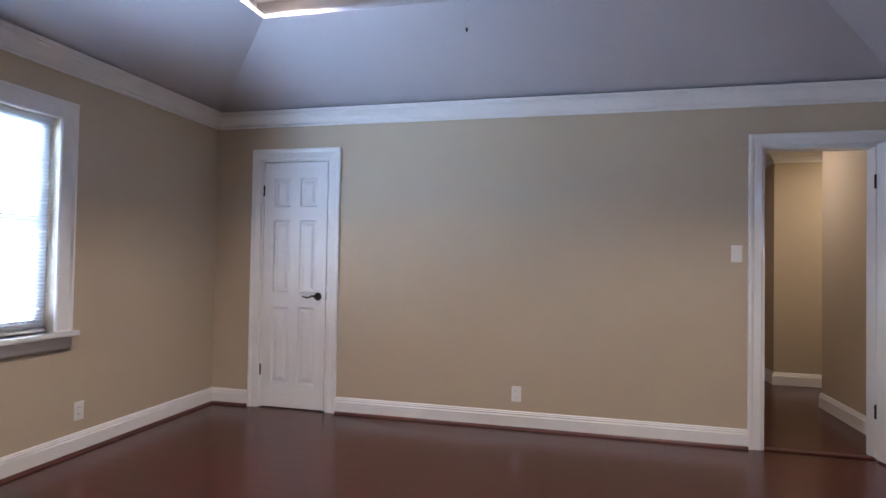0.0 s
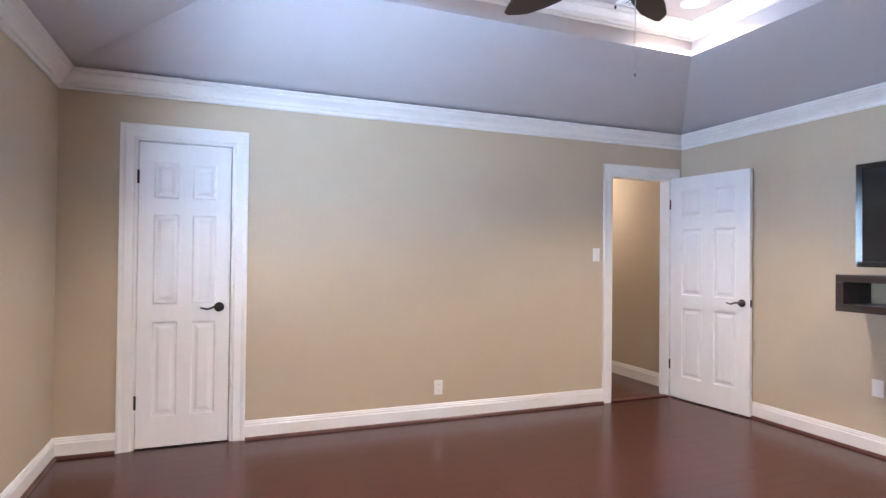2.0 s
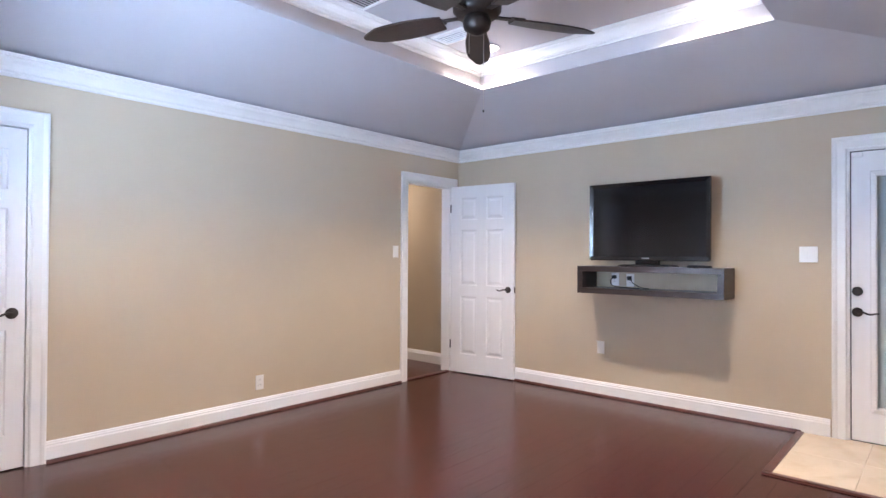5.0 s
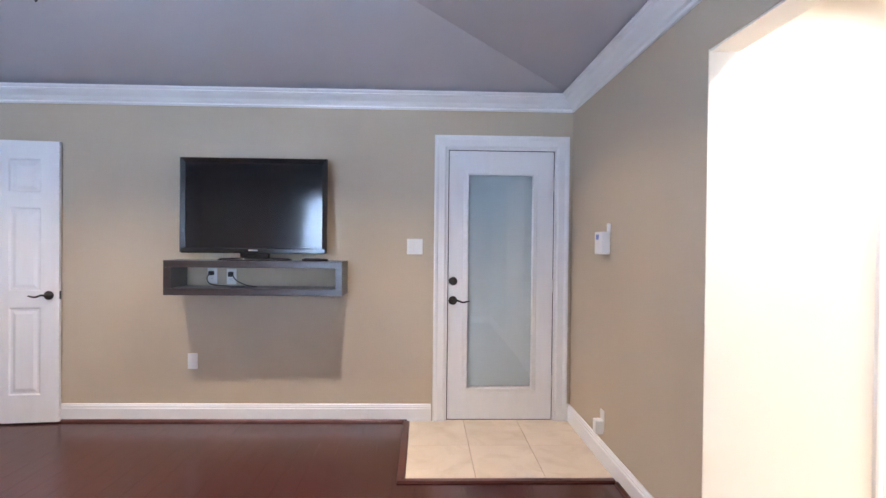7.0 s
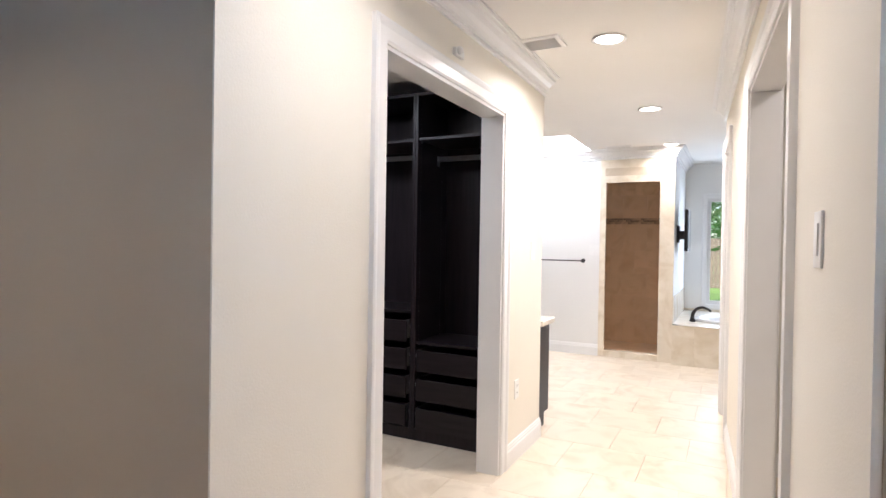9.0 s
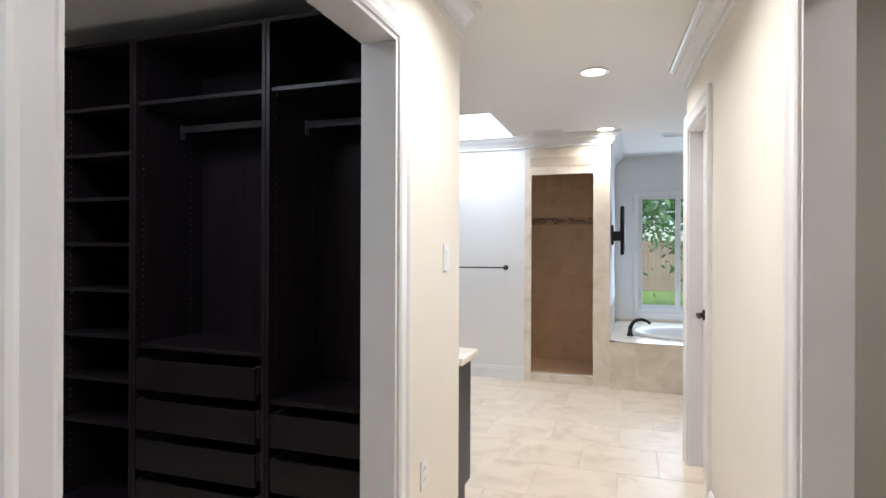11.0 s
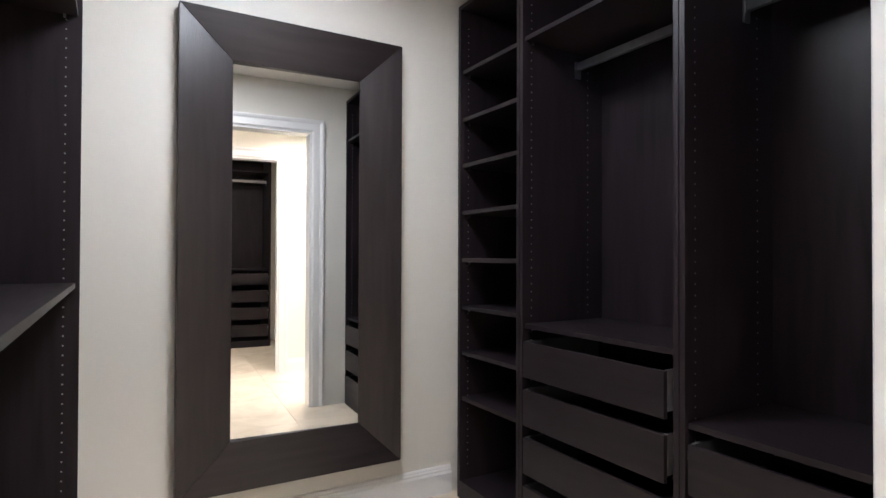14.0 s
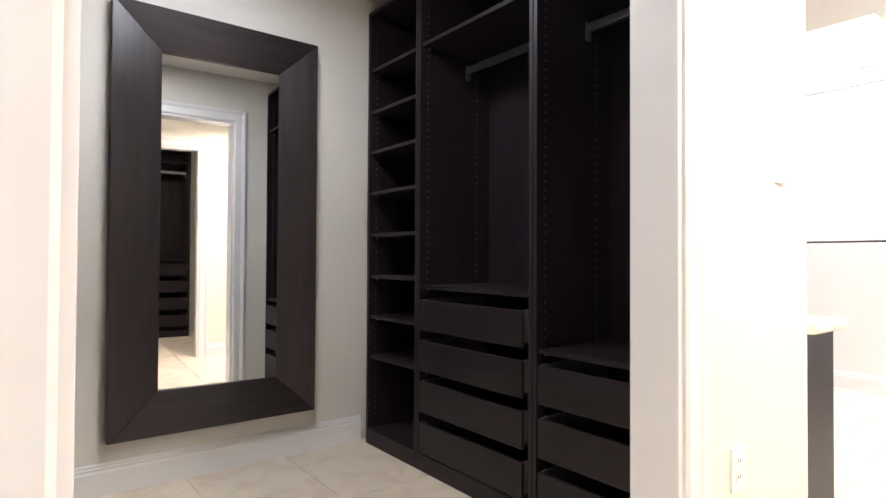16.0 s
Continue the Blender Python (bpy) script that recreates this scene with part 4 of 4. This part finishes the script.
def wardrobe(name, label, x0, x1, yf, yb, h, shelves=(), drawers=(), rod=None, flip=1, group="closet wardrobe units"):
    """An open wardrobe carcass between x0 and x1 with its front at yf and its back at yb."""
    w = thing(name, label, "wardrobe", group)
    t = 0.018
    ya, yc = min(yf, yb), max(yf, yb)
    s = 1 if yb < yf else -1
    for a, b in ((x0, x0 + t), (x1 - t, x1)):
        part("side_panel", box(a, b, ya, yc, 0, h, 0.0008), ESPRESSO, w)
    part("back_panel", box(x0 + t, x1 - t, yb if s > 0 else yb - 0.006, yb + 0.006 if s > 0 else yb, 0.06, h - t), ESPRESSO, w)
    part("top_panel", box(x0 + t, x1 - t, ya, yc, h - t, h), ESPRESSO, w)
    part("base_panel", box(x0 + t, x1 - t, ya, yc, 0.06, 0.06 + t), ESPRESSO, w)
    part("plinth", box(x0 + t, x1 - t, yf - s * 0.018 if s > 0 else yf, yf if s > 0 else yf + 0.018, 0, 0.06), ESPRESSO, w)
    for z in shelves:
        a, b = sorted((yf - s * 0.012, yb + s * 0.008))
        sh = part("shelf", box(x0 + t, x1 - t, a, b, z - 0.018, z, 0.0008), ESPFRONT, w)
        for xx in (x0 + t, x1 - t - 0.006):
            part("shelf_pin", box(xx, xx + 0.006, yf - s * 0.05 - 0.004, yf - s * 0.05 + 0.004, z - 0.030, z - 0.018, 0.001), CHROME, sh)
    for z in drawers:
        d = part("drawer_front", box(x0 + t + 0.026, x1 - t - 0.014, yf - 0.008, yf + 0.008, z - 0.140, z, 0.0015), ESPFRONT, w)
        a, b = sorted((yf - s * 0.0085, yb + s * 0.05))
        for xx in (x0 + t + 0.026, x1 - t - 0.026):
            part("drawer_side", box(xx, xx + 0.012, a, b, z - 0.12, z + 0.002, 0.001), DRAWERG, d)
        part("drawer_bottom", box(x0 + t + 0.038, x1 - t - 0.026, a, b, z - 0.12, z - 0.114), ESPRESSO, d)
        for xx in (x0 + t + 0.002, x1 - t - 0.007):
            part("slide", box(xx, xx + 0.005, a, b, z - 0.05, z - 0.028), CHROME, d)
    if rod:
        z, yr = rod
        r = part("clothes_rod", box(x0 + t, x1 - t, yr - 0.010, yr + 0.010, z - 0.022, z + 0.012, 0.004), RODM, w, "grey metal clothes rod")
        for xx in (x0 + t, x1 - t - 0.008):
            part("rod_bracket", box(xx, xx + 0.008, yr - 0.016, yr + 0.016, z - 0.055, z + 0.016, 0.003), CHROME, r)
    # shelf-pin holes along the side panels
    for xx, out in ((x0 + t, 1), (x1 - t, -1)):
        bm = bmesh.new()
        for col in (yf - s * 0.045, yb + s * 0.09):
            zz = 0.15
            while zz < h - 0.1:
                vs = [bm.verts.new((xx + out * 0.0006, col + 0.003 * math.cos(k * math.pi / 3), zz + 0.003 * math.sin(k * math.pi / 3))) for k in range(6)]
                bm.faces.new(vs)
                zz += 0.032
        tagged(part("pin_hole_strip", bm, CHROME, w), kind="stuff")
    return w


YF, YB = -2.855, -3.296
wardrobe("wardrobe", "narrow black-brown shelf unit with seven shelves", 1.953, 2.418, YF, YB, 2.30, (1.995, 1.77, 1.555, 1.335, 1.113, 0.892, 0.68, 0.468))
wardrobe("wardrobe", "black-brown wardrobe with hanging rod above four drawers", 1.215, 1.950, YF, YB, 2.30, (2.000, 0.857), (0.79, 0.602, 0.414, 0.226), (1.928, -3.145))
wardrobe("wardrobe", "black-brown wardrobe with hanging rod above three drawers", 0.632, 1.212, YF, YB, 2.30, (2.005, 0.656), (0.600, 0.408, 0.216), (1.905, -3.145))
wardrobe("wardrobe", "black-brown open wardrobe unit with a single shelf", 0.80, 2.43, -1.357, CN - 0.005, 2.30, (1.945, 1.03), (), (1.885, -1.08))
# the units seen in the mirror, in the closet across the hallway
w2 = wardrobe("wardrobe", "black-brown wardrobe with drawers facing the doorway", -0.40, 0.40, 0.0, -0.53, 2.36, (2.16, 0.95), (0.90, 0.69, 0.48, 0.27), (2.06, -0.27), group="second closet units")
w2.matrix_basis = pose(-2.40, -2.40, 0, 0, 0, -90)

# ---------------------------------------------------------------- leaning wall mirror
mir = thing("wall_mirror", "tall wall mirror in a wide black-brown frame", "mirror")
MY0, MY1, MZ0, MZ1 = -2.562, -1.655, 0.22, 2.058
IY0, IY1, IZ0, IZ1 = -2.375, -1.850, 0.402, 1.880
FXO, FXI = 2.420, 2.456


def frame_side(name, outer_a, outer_b, inner_b, inner_a, material):
    bm = bmesh.new()
    g = 0.0008
    back = CE - 0.004
    f = [bm.verts.new((FXO, *outer_a)), bm.verts.new((FXO, *outer_b)), bm.verts.new((FXI, *inner_b)), bm.verts.new((FXI, *inner_a))]
    k = [bm.verts.new((back, *q)) for q in (outer_a, outer_b, inner_b, inner_a)]
    bm.faces.new(f)
    bm.faces.new(k)
    for i in range(4):
        bm.faces.new((f[i], f[(i + 1) % 4], k[(i + 1) % 4], k[i]))
    bmesh.ops.recalc_face_normals(bm, faces=bm.faces)
    bmesh.ops.bevel(bm, geom=list(bm.edges), offset=0.0016, segments=1, affect="EDGES")
    return part(name, bm, material, mir)


frame_side("frame_top", (MY0, MZ1), (MY1, MZ1), (IY1, IZ1), (IY0, IZ1), FRAMEH)
frame_side("frame_bottom", (MY0, MZ0), (MY1, MZ0), (IY1, IZ0), (IY0, IZ0), FRAMEH)
frame_side("frame_side", (MY0, MZ0), (MY0, MZ1), (IY0, IZ1), (IY0, IZ0), FRAMEV)
frame_side("frame_side", (MY1, MZ0), (MY1, MZ1), (IY1, IZ1), (IY1, IZ0), FRAMEV)
part("glass", box(-0.002, 0.002, -0.272, 0.272, -0.748, 0.748), MIRROR, mir, "clear silvered mirror glass", m=pose(FXI + 0.014, (IY0 + IY1) / 2, (IZ0 + IZ1) / 2, 0, 0, -1.95))

# ---------------------------------------------------------------- bathroom
van = thing("vanity_cabinet", "dark brown vanity cabinet with toe kick", "vanity")
VX, VY0, VY1 = 0.525, -3.68, CB - 0.143
part("body", box(VX, 2.6, VY0, VY1, 0.10, 0.735, 0.002), ESPRESSO, van)
part("toe_kick", box(VX + 0.01, 2.6, VY0 + 0.07, VY1, 0, 0.10), ESPRESSO, van)
for i in range(4):
    d = part("door", box(VX + 0.02 + 0.51 * i, VX + 0.51 + 0.51 * i, VY0 - 0.018, VY0, 0.12, 0.72, 0.003), ESPFRONT, van)
    part("handle", cyl((VX + 0.46 + 0.51 * i, VY0 - 0.035, 0.5), (VX + 0.46 + 0.51 * i, VY0 - 0.035, 0.62), 0.006, seg=10), BRONZE, d)
vtop = thing("vanity_countertop", "cream stone countertop on the vanity", "countertop")
part("slab", box(VX - 0.025, 2.62, VY0 - 0.06, VY1, 0.735, 0.775, 0.008), COUNTER, vtop)

towel = thing("towel_bar", "long dark bronze towel bar on the wall", "towel bar")
TBZ, TBY = 1.125, SHY - 0.02
part("bar", cyl((0.93, TBY + 0.065, TBZ), (1.75, TBY + 0.065, TBZ), 0.007, seg=12), BRONZE, towel, "", True)
for x in (0.93, 1.75):
    part("post", lathe([(0.001, 0), (0.026, 0), (0.026, 0.006), (0.012, 0.014), (0.010, 0.06), (0.017, 0.066), (0.015, 0.078), (0.001, 0.082)], 20, Matrix.Translation((x, TBY, TBZ)) @ pose(0, 0, 0, -90)), BRONZE, towel, "", True)

# shower interior: tile slabs
SB, SR = -7.45, 1.25
wall("wall_shower_back", "x", 0.03, SR, SB - 0.1, SB, 0, CZH, SHOWER, (), "grout bed of the shower wall")
wall("wall_shower_end", "y", SB, SHY - 0.10, SR, SR + 0.1, 0, CZH, SHOWER, (), "grout bed of the shower wall")
setting("shower_floor", box(0.03, SR, SB, SHY - 0.03, -0.005, 0.03), SHOWER, "tan tiled shower floor", "floor")
setting("shower_curb", box(0.072, 0.668, SHY - 0.10, SHY + 0.006, 0.002, 0.0745, 0.003), SURROUND, "cream marble shower curb", "curb")

# tub deck with an oval basin
TX_0, TX_1, TYF, TDZ = -2.6, -0.087, -6.33, 0.445
bm = bmesh.new()
cx, cy, ea, eb = -1.12, -7.02, 0.80, 0.43
N = 48
oval = [(cx + ea * math.cos(2 * math.pi * i / N), cy + eb * math.sin(2 * math.pi * i / N)) for i in range(N)]
rect = []
for i in range(N):
    c, s = math.cos(2 * math.pi * i / N), math.sin(2 * math.pi * i / N)
    k = min((TX_1 - cx) / c if c > 1e-6 else 1e9, (TX_0 - cx) / c if c < -1e-6 else 1e9, (TYF - cy) / s if s > 1e-6 else 1e9, (TUBY + 0.004 - cy) / s if s < -1e-6 else 1e9)
    rect.append((cx + k * c, cy + k * s))
vo = [bm.verts.new((x, y, TDZ)) for x, y in oval]
vr = [bm.verts.new((x, y, TDZ)) for x, y in rect]
for i in range(N):
    bm.faces.new((vo[i], vo[(i + 1) % N], vr[(i + 1) % N], vr[i]))
deck = setting("tub_deck", bm, COUNTER, "cream stone deck round the bathtub", "tub deck")
apr = thing("tub_apron", "cream marble panels on the tub front", "tub apron")
tub = thing("bathtub", "white oval drop-in bathtub", "bathtub")
bm = bmesh.new()
rings = []
for sc, z in ((1.06, 0.004), (1.06, 0.022), (1.03, 0.030), (0.98, 0.026), (0.93, 0.0), (0.86, -0.15), (0.74, -0.33), (0.55, -0.38)):
    rings.append([bm.verts.new((cx + ea * sc * math.cos(2 * math.pi * i / N), cy + eb * sc * math.sin(2 * math.pi * i / N), TDZ + z)) for i in range(N)])
for a, b in zip(rings, rings[1:]):
    for i in range(N):
        bm.faces.new((a[i], a[(i + 1) % N], b[(i + 1) % N], b[i]))
bm.faces.new(rings[-1])
part("basin", bm, TUBW, tub, "", True)
fau = thing("tub_faucet", "dark bronze arched tub faucet on the deck", "faucet", m=pose(-0.27, -6.78, TDZ))
part("base", lathe([(0.001, 0), (0.034, 0), (0.034, 0.01), (0.024, 0.03), (0.020, 0.06), (0.001, 0.06)], 20), BRONZE, fau, "", True)
part("spout", tube([(0, 0, 0.04), (-0.005, 0, 0.09), (-0.04, -0.015, 0.145), (-0.10, -0.04, 0.165), (-0.16, -0.065, 0.145), (-0.19, -0.078, 0.12)], 0.021, 12, 0.62), BRONZE, fau, "", True)
part("lever", tube([(0.0, 0.03, 0.045), (0.0, 0.055, 0.07), (0.0, 0.075, 0.08)], 0.006, 8), BRONZE, fau)

btv = thing("wall_television", "small black flat screen on a swivel wall arm", "television")
part("screen_body", box(-0.215, -0.175, -7.08, -6.62, 1.26, 1.74, 0.008), BLACK, btv)
part("screen", box(-0.2185, -0.2152, -7.06, -6.64, 1.29, 1.72), SCREEN, btv)
part("mount_plate", box(-0.105, -0.0855, -6.94, -6.76, 1.36, 1.56, 0.003), RUBBER, btv)
part("arm", box(-0.18, -0.10, -6.88, -6.82, 1.40, 1.50, 0.005), RUBBER, btv)

# ---------------------------------------------------------------- garden outside
setting("ground", box(-60, 60, -120, TUBY - 0.14, -0.35, -0.22), GRASS, "green lawn outside the window", "lawn")
setting("garden_path", box(-12, 10, -17.2, -16.0, -0.219, -0.18), CONCRETE, "pale concrete path across the lawn", "path")
rng = random.Random(4)
fence = thing("fence", "weathered brown board fence behind the lawn", "fence")
bd = finish("board", box(-0.069, 0.069, -0.012, 0.012, 0, 1.85, 0.003), FENCEW)
for i in range(90):
    o = new("board", bd)
    o.parent = fence
    o.location = (-10 + 0.145 * i, -23 + rng.uniform(-0.004, 0.004), -0.22 + rng.uniform(0, 0.03))
for z in (0.2, 1.2):
    part("fence_rail", box(-10.1, 3.1, -23.05, -23.013, z, z + 0.09), FENCEW, fence)


def tree(x, y, h, r, crown_z, crown_r, leaves, seed):
    g = random.Random(seed)
    tr = thing("tree", "large leafy green tree with thick grey trunk", "tree", "garden trees", pose(x, y, -0.24))
    bm = tube([(0, 0, 0), (0.05, 0, h * 0.3), (-0.05, 0.1, h * 0.6), (0.1, 0, h)], r, 14, 0.45)
    part("trunk", bm, BARK, tr, "", True)
    tips = []
    for k in range(9):
        a = g.uniform(0, 6.28)
        z0 = h * g.uniform(0.45, 0.95)
        q = Vector((math.cos(a) * crown_r * g.uniform(0.6, 0.95), math.sin(a) * crown_r * g.uniform(0.6, 0.95), z0 + g.uniform(-0.6, 2.0)))
        part("limb", tube([(0, 0, z0), (q.x * 0.4, q.y * 0.4, z0 + 0.5), tuple(q)], r * 0.3, 8, 0.3), BARK, tr, "", True)
        tips.append(q)
    bm = bmesh.new()
    for k in range(leaves):
        q = g.choice(tips) + Vector((g.gauss(0, 0.8), g.gauss(0, 0.8), g.gauss(0, 0.7)))
        s = g.uniform(0.06, 0.13)
        u = Vector((g.gauss(0, 1), g.gauss(0, 1), g.gauss(0, 1))).normalized()
        v = u.orthogonal().normalized()
        bm.faces.new([bm.verts.new(q + p) for p in (u * s, v * s * 0.5, -u * s, -v * s * 0.5)])
    tagged(part("crown", bm, LEAF, tr, "dense green leaves"), kind="stuff")


tree(-1.9, -14.5, 4.2, 0.30, 3, 3.0, 3000, 1)
tree(-5.0, -20, 5.0, 0.25, 4, 3.4, 3500, 2)
tree(1.5, -25.5, 5.5, 0.25, 4, 3.6, 3500, 3)
tree(-2.8, -26.0, 5.5, 0.25, 4, 3.6, 3500, 5)

# ---------------------------------------------------------------- pieces: planks and tiles


def pieces(name, parent, rects, z0, z1, material, bevel=0.0015):
    """Rectangular pieces as objects of their own on shared meshes."""
    cache = {}
    for x0, x1, y0, y1 in rects:
        w, d = round(x1 - x0, 4), round(y1 - y0, 4)
        if (w, d) not in cache:
            b = bevel
            bm = bmesh.new()
            low = [bm.verts.new((sx * w / 2, sy * d / 2, 0)) for sx, sy in ((-1, -1), (1, -1), (1, 1), (-1, 1))]
            mid_ = [bm.verts.new((v.co.x, v.co.y, z1 - z0 - b)) for v in low]
            up = [bm.verts.new((v.co.x - math.copysign(b, v.co.x), v.co.y - math.copysign(b, v.co.y), z1 - z0)) for v in low]
            for r0, r1 in ((low, mid_), (mid_, up)):
                for i in range(4):
                    bm.faces.new((r0[i], r0[(i + 1) % 4], r1[(i + 1) % 4], r1[i]))
            bm.faces.new(up)
            cache[(w, d)] = finish(name, bm, material)
        o = new(name, cache[(w, d)])
        o.parent = parent
        o.location = ((x0 + x1) / 2, (y0 + y1) / 2, z0)


rng = random.Random(7)
THX0, THY1 = 1.47, 0.60
planks = []
pw, gap = 0.127, 0.0004
y = BS
row = 0
while y < BN - 0.001:
    y1 = min(y + pw, BN)
    x = BW - rng.choice((0.0, 0.4, 0.8))
    end = THX0 - 0.045 if y1 <= THY1 + 0.05 else BE
    while x < end:
        x1 = min(x + 1.21, end)
        a = max(x, BW)
        if x1 - a > 0.03:
            planks.append((a + gap, x1 - gap, y + gap, y1 - gap))
        x += 1.21
    y += pw
    row += 1
pieces("plank", bpy.data.objects["floor"], planks, -0.006, 0.0, WOODF, 0.0003)
planks = []
y = BN
while y < 8.6:
    planks.append((1.1, BE + 0.09, y + gap, y + pw - gap))
    y += pw
pieces("plank", bpy.data.objects["floor"], planks, -0.006, 0.0, WOODF, 0.0003)
setting("trim_threshold", box(1.731, 2.379, BN - 0.01, BN + 0.05, 0.0005, 0.010, 0.003), WOODG, "dark wood threshold strip", "threshold")
bm = bmesh.new()
add_box(bm, THX0 - 0.045, THX0, BS + 0.018, THY1 + 0.045, -0.005, 0.012, 0.004)
add_box(bm, THX0 + 0.0005, BE - 0.02, THY1, THY1 + 0.045, -0.005, 0.012, 0.004)
setting("trim_tile_edge", bm, WOODG, "dark mahogany edging round the tile landing", "trim")
land = setting("floor_landing", box(THX0, BE + 0.05, BS, THY1, -0.0055, -0.004), THRESH, "honey tile landing at the glazed door", "floor")
tl = []
for i in range(2):
    for j in range(3):
        tl.append((THX0 + 0.0007 + 0.53 * i, min(THX0 + 0.5293 + 0.53 * i, BE + 0.02), BS + 0.0007 + 0.4 * j, BS + 0.3993 + 0.4 * j))
pieces("tile", land, tl, -0.004, 0.006, THRESH)

ts = 0.457
tl = []
hf = bpy.data.objects["floor_hall"]
areas = []
j = 0
y = BS
while y > TUBY:
    off = 0.0 if j % 2 else ts / 2
    x = -2.95 - off
    while x < 2.98:
        x0, x1, y0, y1 = x, x + ts, y - ts, y
        if x1 > -2.94:
            tl.append((max(x0, -2.94) + 0.0008, min(x1, 2.98) - 0.0008, y0 + 0.0008, y1 - 0.0008))
        x += ts
    y -= ts
    j += 1
pieces("tile", hf, tl, -0.006, 0.0, TILE)

# shower wall tiles, the accent band and the marble on the tub front
sb_ = bpy.data.objects["wall_shower_back"]


def upright_tiles(name, parent, axis, w, out, u0, u1, z0, z1, tu, tz, material, stagger=True):
    cache = {}
    z, k = z0, 0
    while z < z1 - 0.01:
        zt = min(z + tz, z1)
        u = u0 - (tu / 2 if stagger and k % 2 else 0)
        while u < u1 - 0.005:
            a, b = max(u, u0), min(u + tu, u1)
            key = (round(b - a, 4), round(zt - z, 4))
            if b - a > 0.01:
                if key not in cache:
                    g2 = 0.0012
                    ww, hh = key[0] - 2 * g2, key[1] - 2 * g2
                    cache[key] = finish(name, box(-ww / 2, ww / 2, -0.006, 0, -hh / 2, hh / 2), material)
                o = new(name, cache[key])
                o.parent = parent
                ang = {("x", 1): 180, ("x", -1): 0, ("y", 1): 90, ("y", -1): -90}[(axis, out)]
                o.matrix_basis = pose((a + b) / 2, w, (z + zt) / 2, 0, 0, ang) if axis == "x" else pose(w, (a + b) / 2, (z + zt) / 2, 0, 0, ang)
            u += tu
        z += tz
        k += 1


for z0, z1 in ((0.03, 1.60), (1.68, CZH)):
    upright_tiles("tile", sb_, "x", SB, 1, 0.03, SR, z0, z1, 0.305, 0.305, SHOWER)
    upright_tiles("tile", bpy.data.objects["wall_shower_end"], "y", SR, -1, SB, SHY - 0.10, z0, z1, 0.305, 0.305, SHOWER)
    upright_tiles("tile", bpy.data.objects["wall_shower_side"], "y", 0.03, 1, SB, SHY - 0.03, z0, z1, 0.305, 0.305, SHOWER)
upright_tiles("mosaic_piece", sb_, "x", SB, 1, 0.03, SR, 1.60, 1.68, 0.055, 0.027, MOSAIC)
upright_tiles("marble_panel", apr, "x", TYF - 0.012, 1, TX_0, TX_1, 0.0, TDZ - 0.002, 0.457, 0.46, SURROUND, False)
part("core", box(TX_0, TX_1, TYF - 0.05, TYF - 0.012, 0, TDZ - 0.01), GROUT, apr)
upright_tiles("backsplash_tile", bpy.data.objects["wall_bath_back"], "x", TUBY, 1, -2.6, -0.09, TDZ, TDZ + 0.03, 0.305, 0.03, SURROUND, False)
upright_tiles("backsplash_tile", bpy.data.objects["wall_shower_side"], "y", -0.085, -1, TUBY, SHY - 0.05, TDZ, TDZ + 0.305, 0.305, 0.305, SURROUND, False)
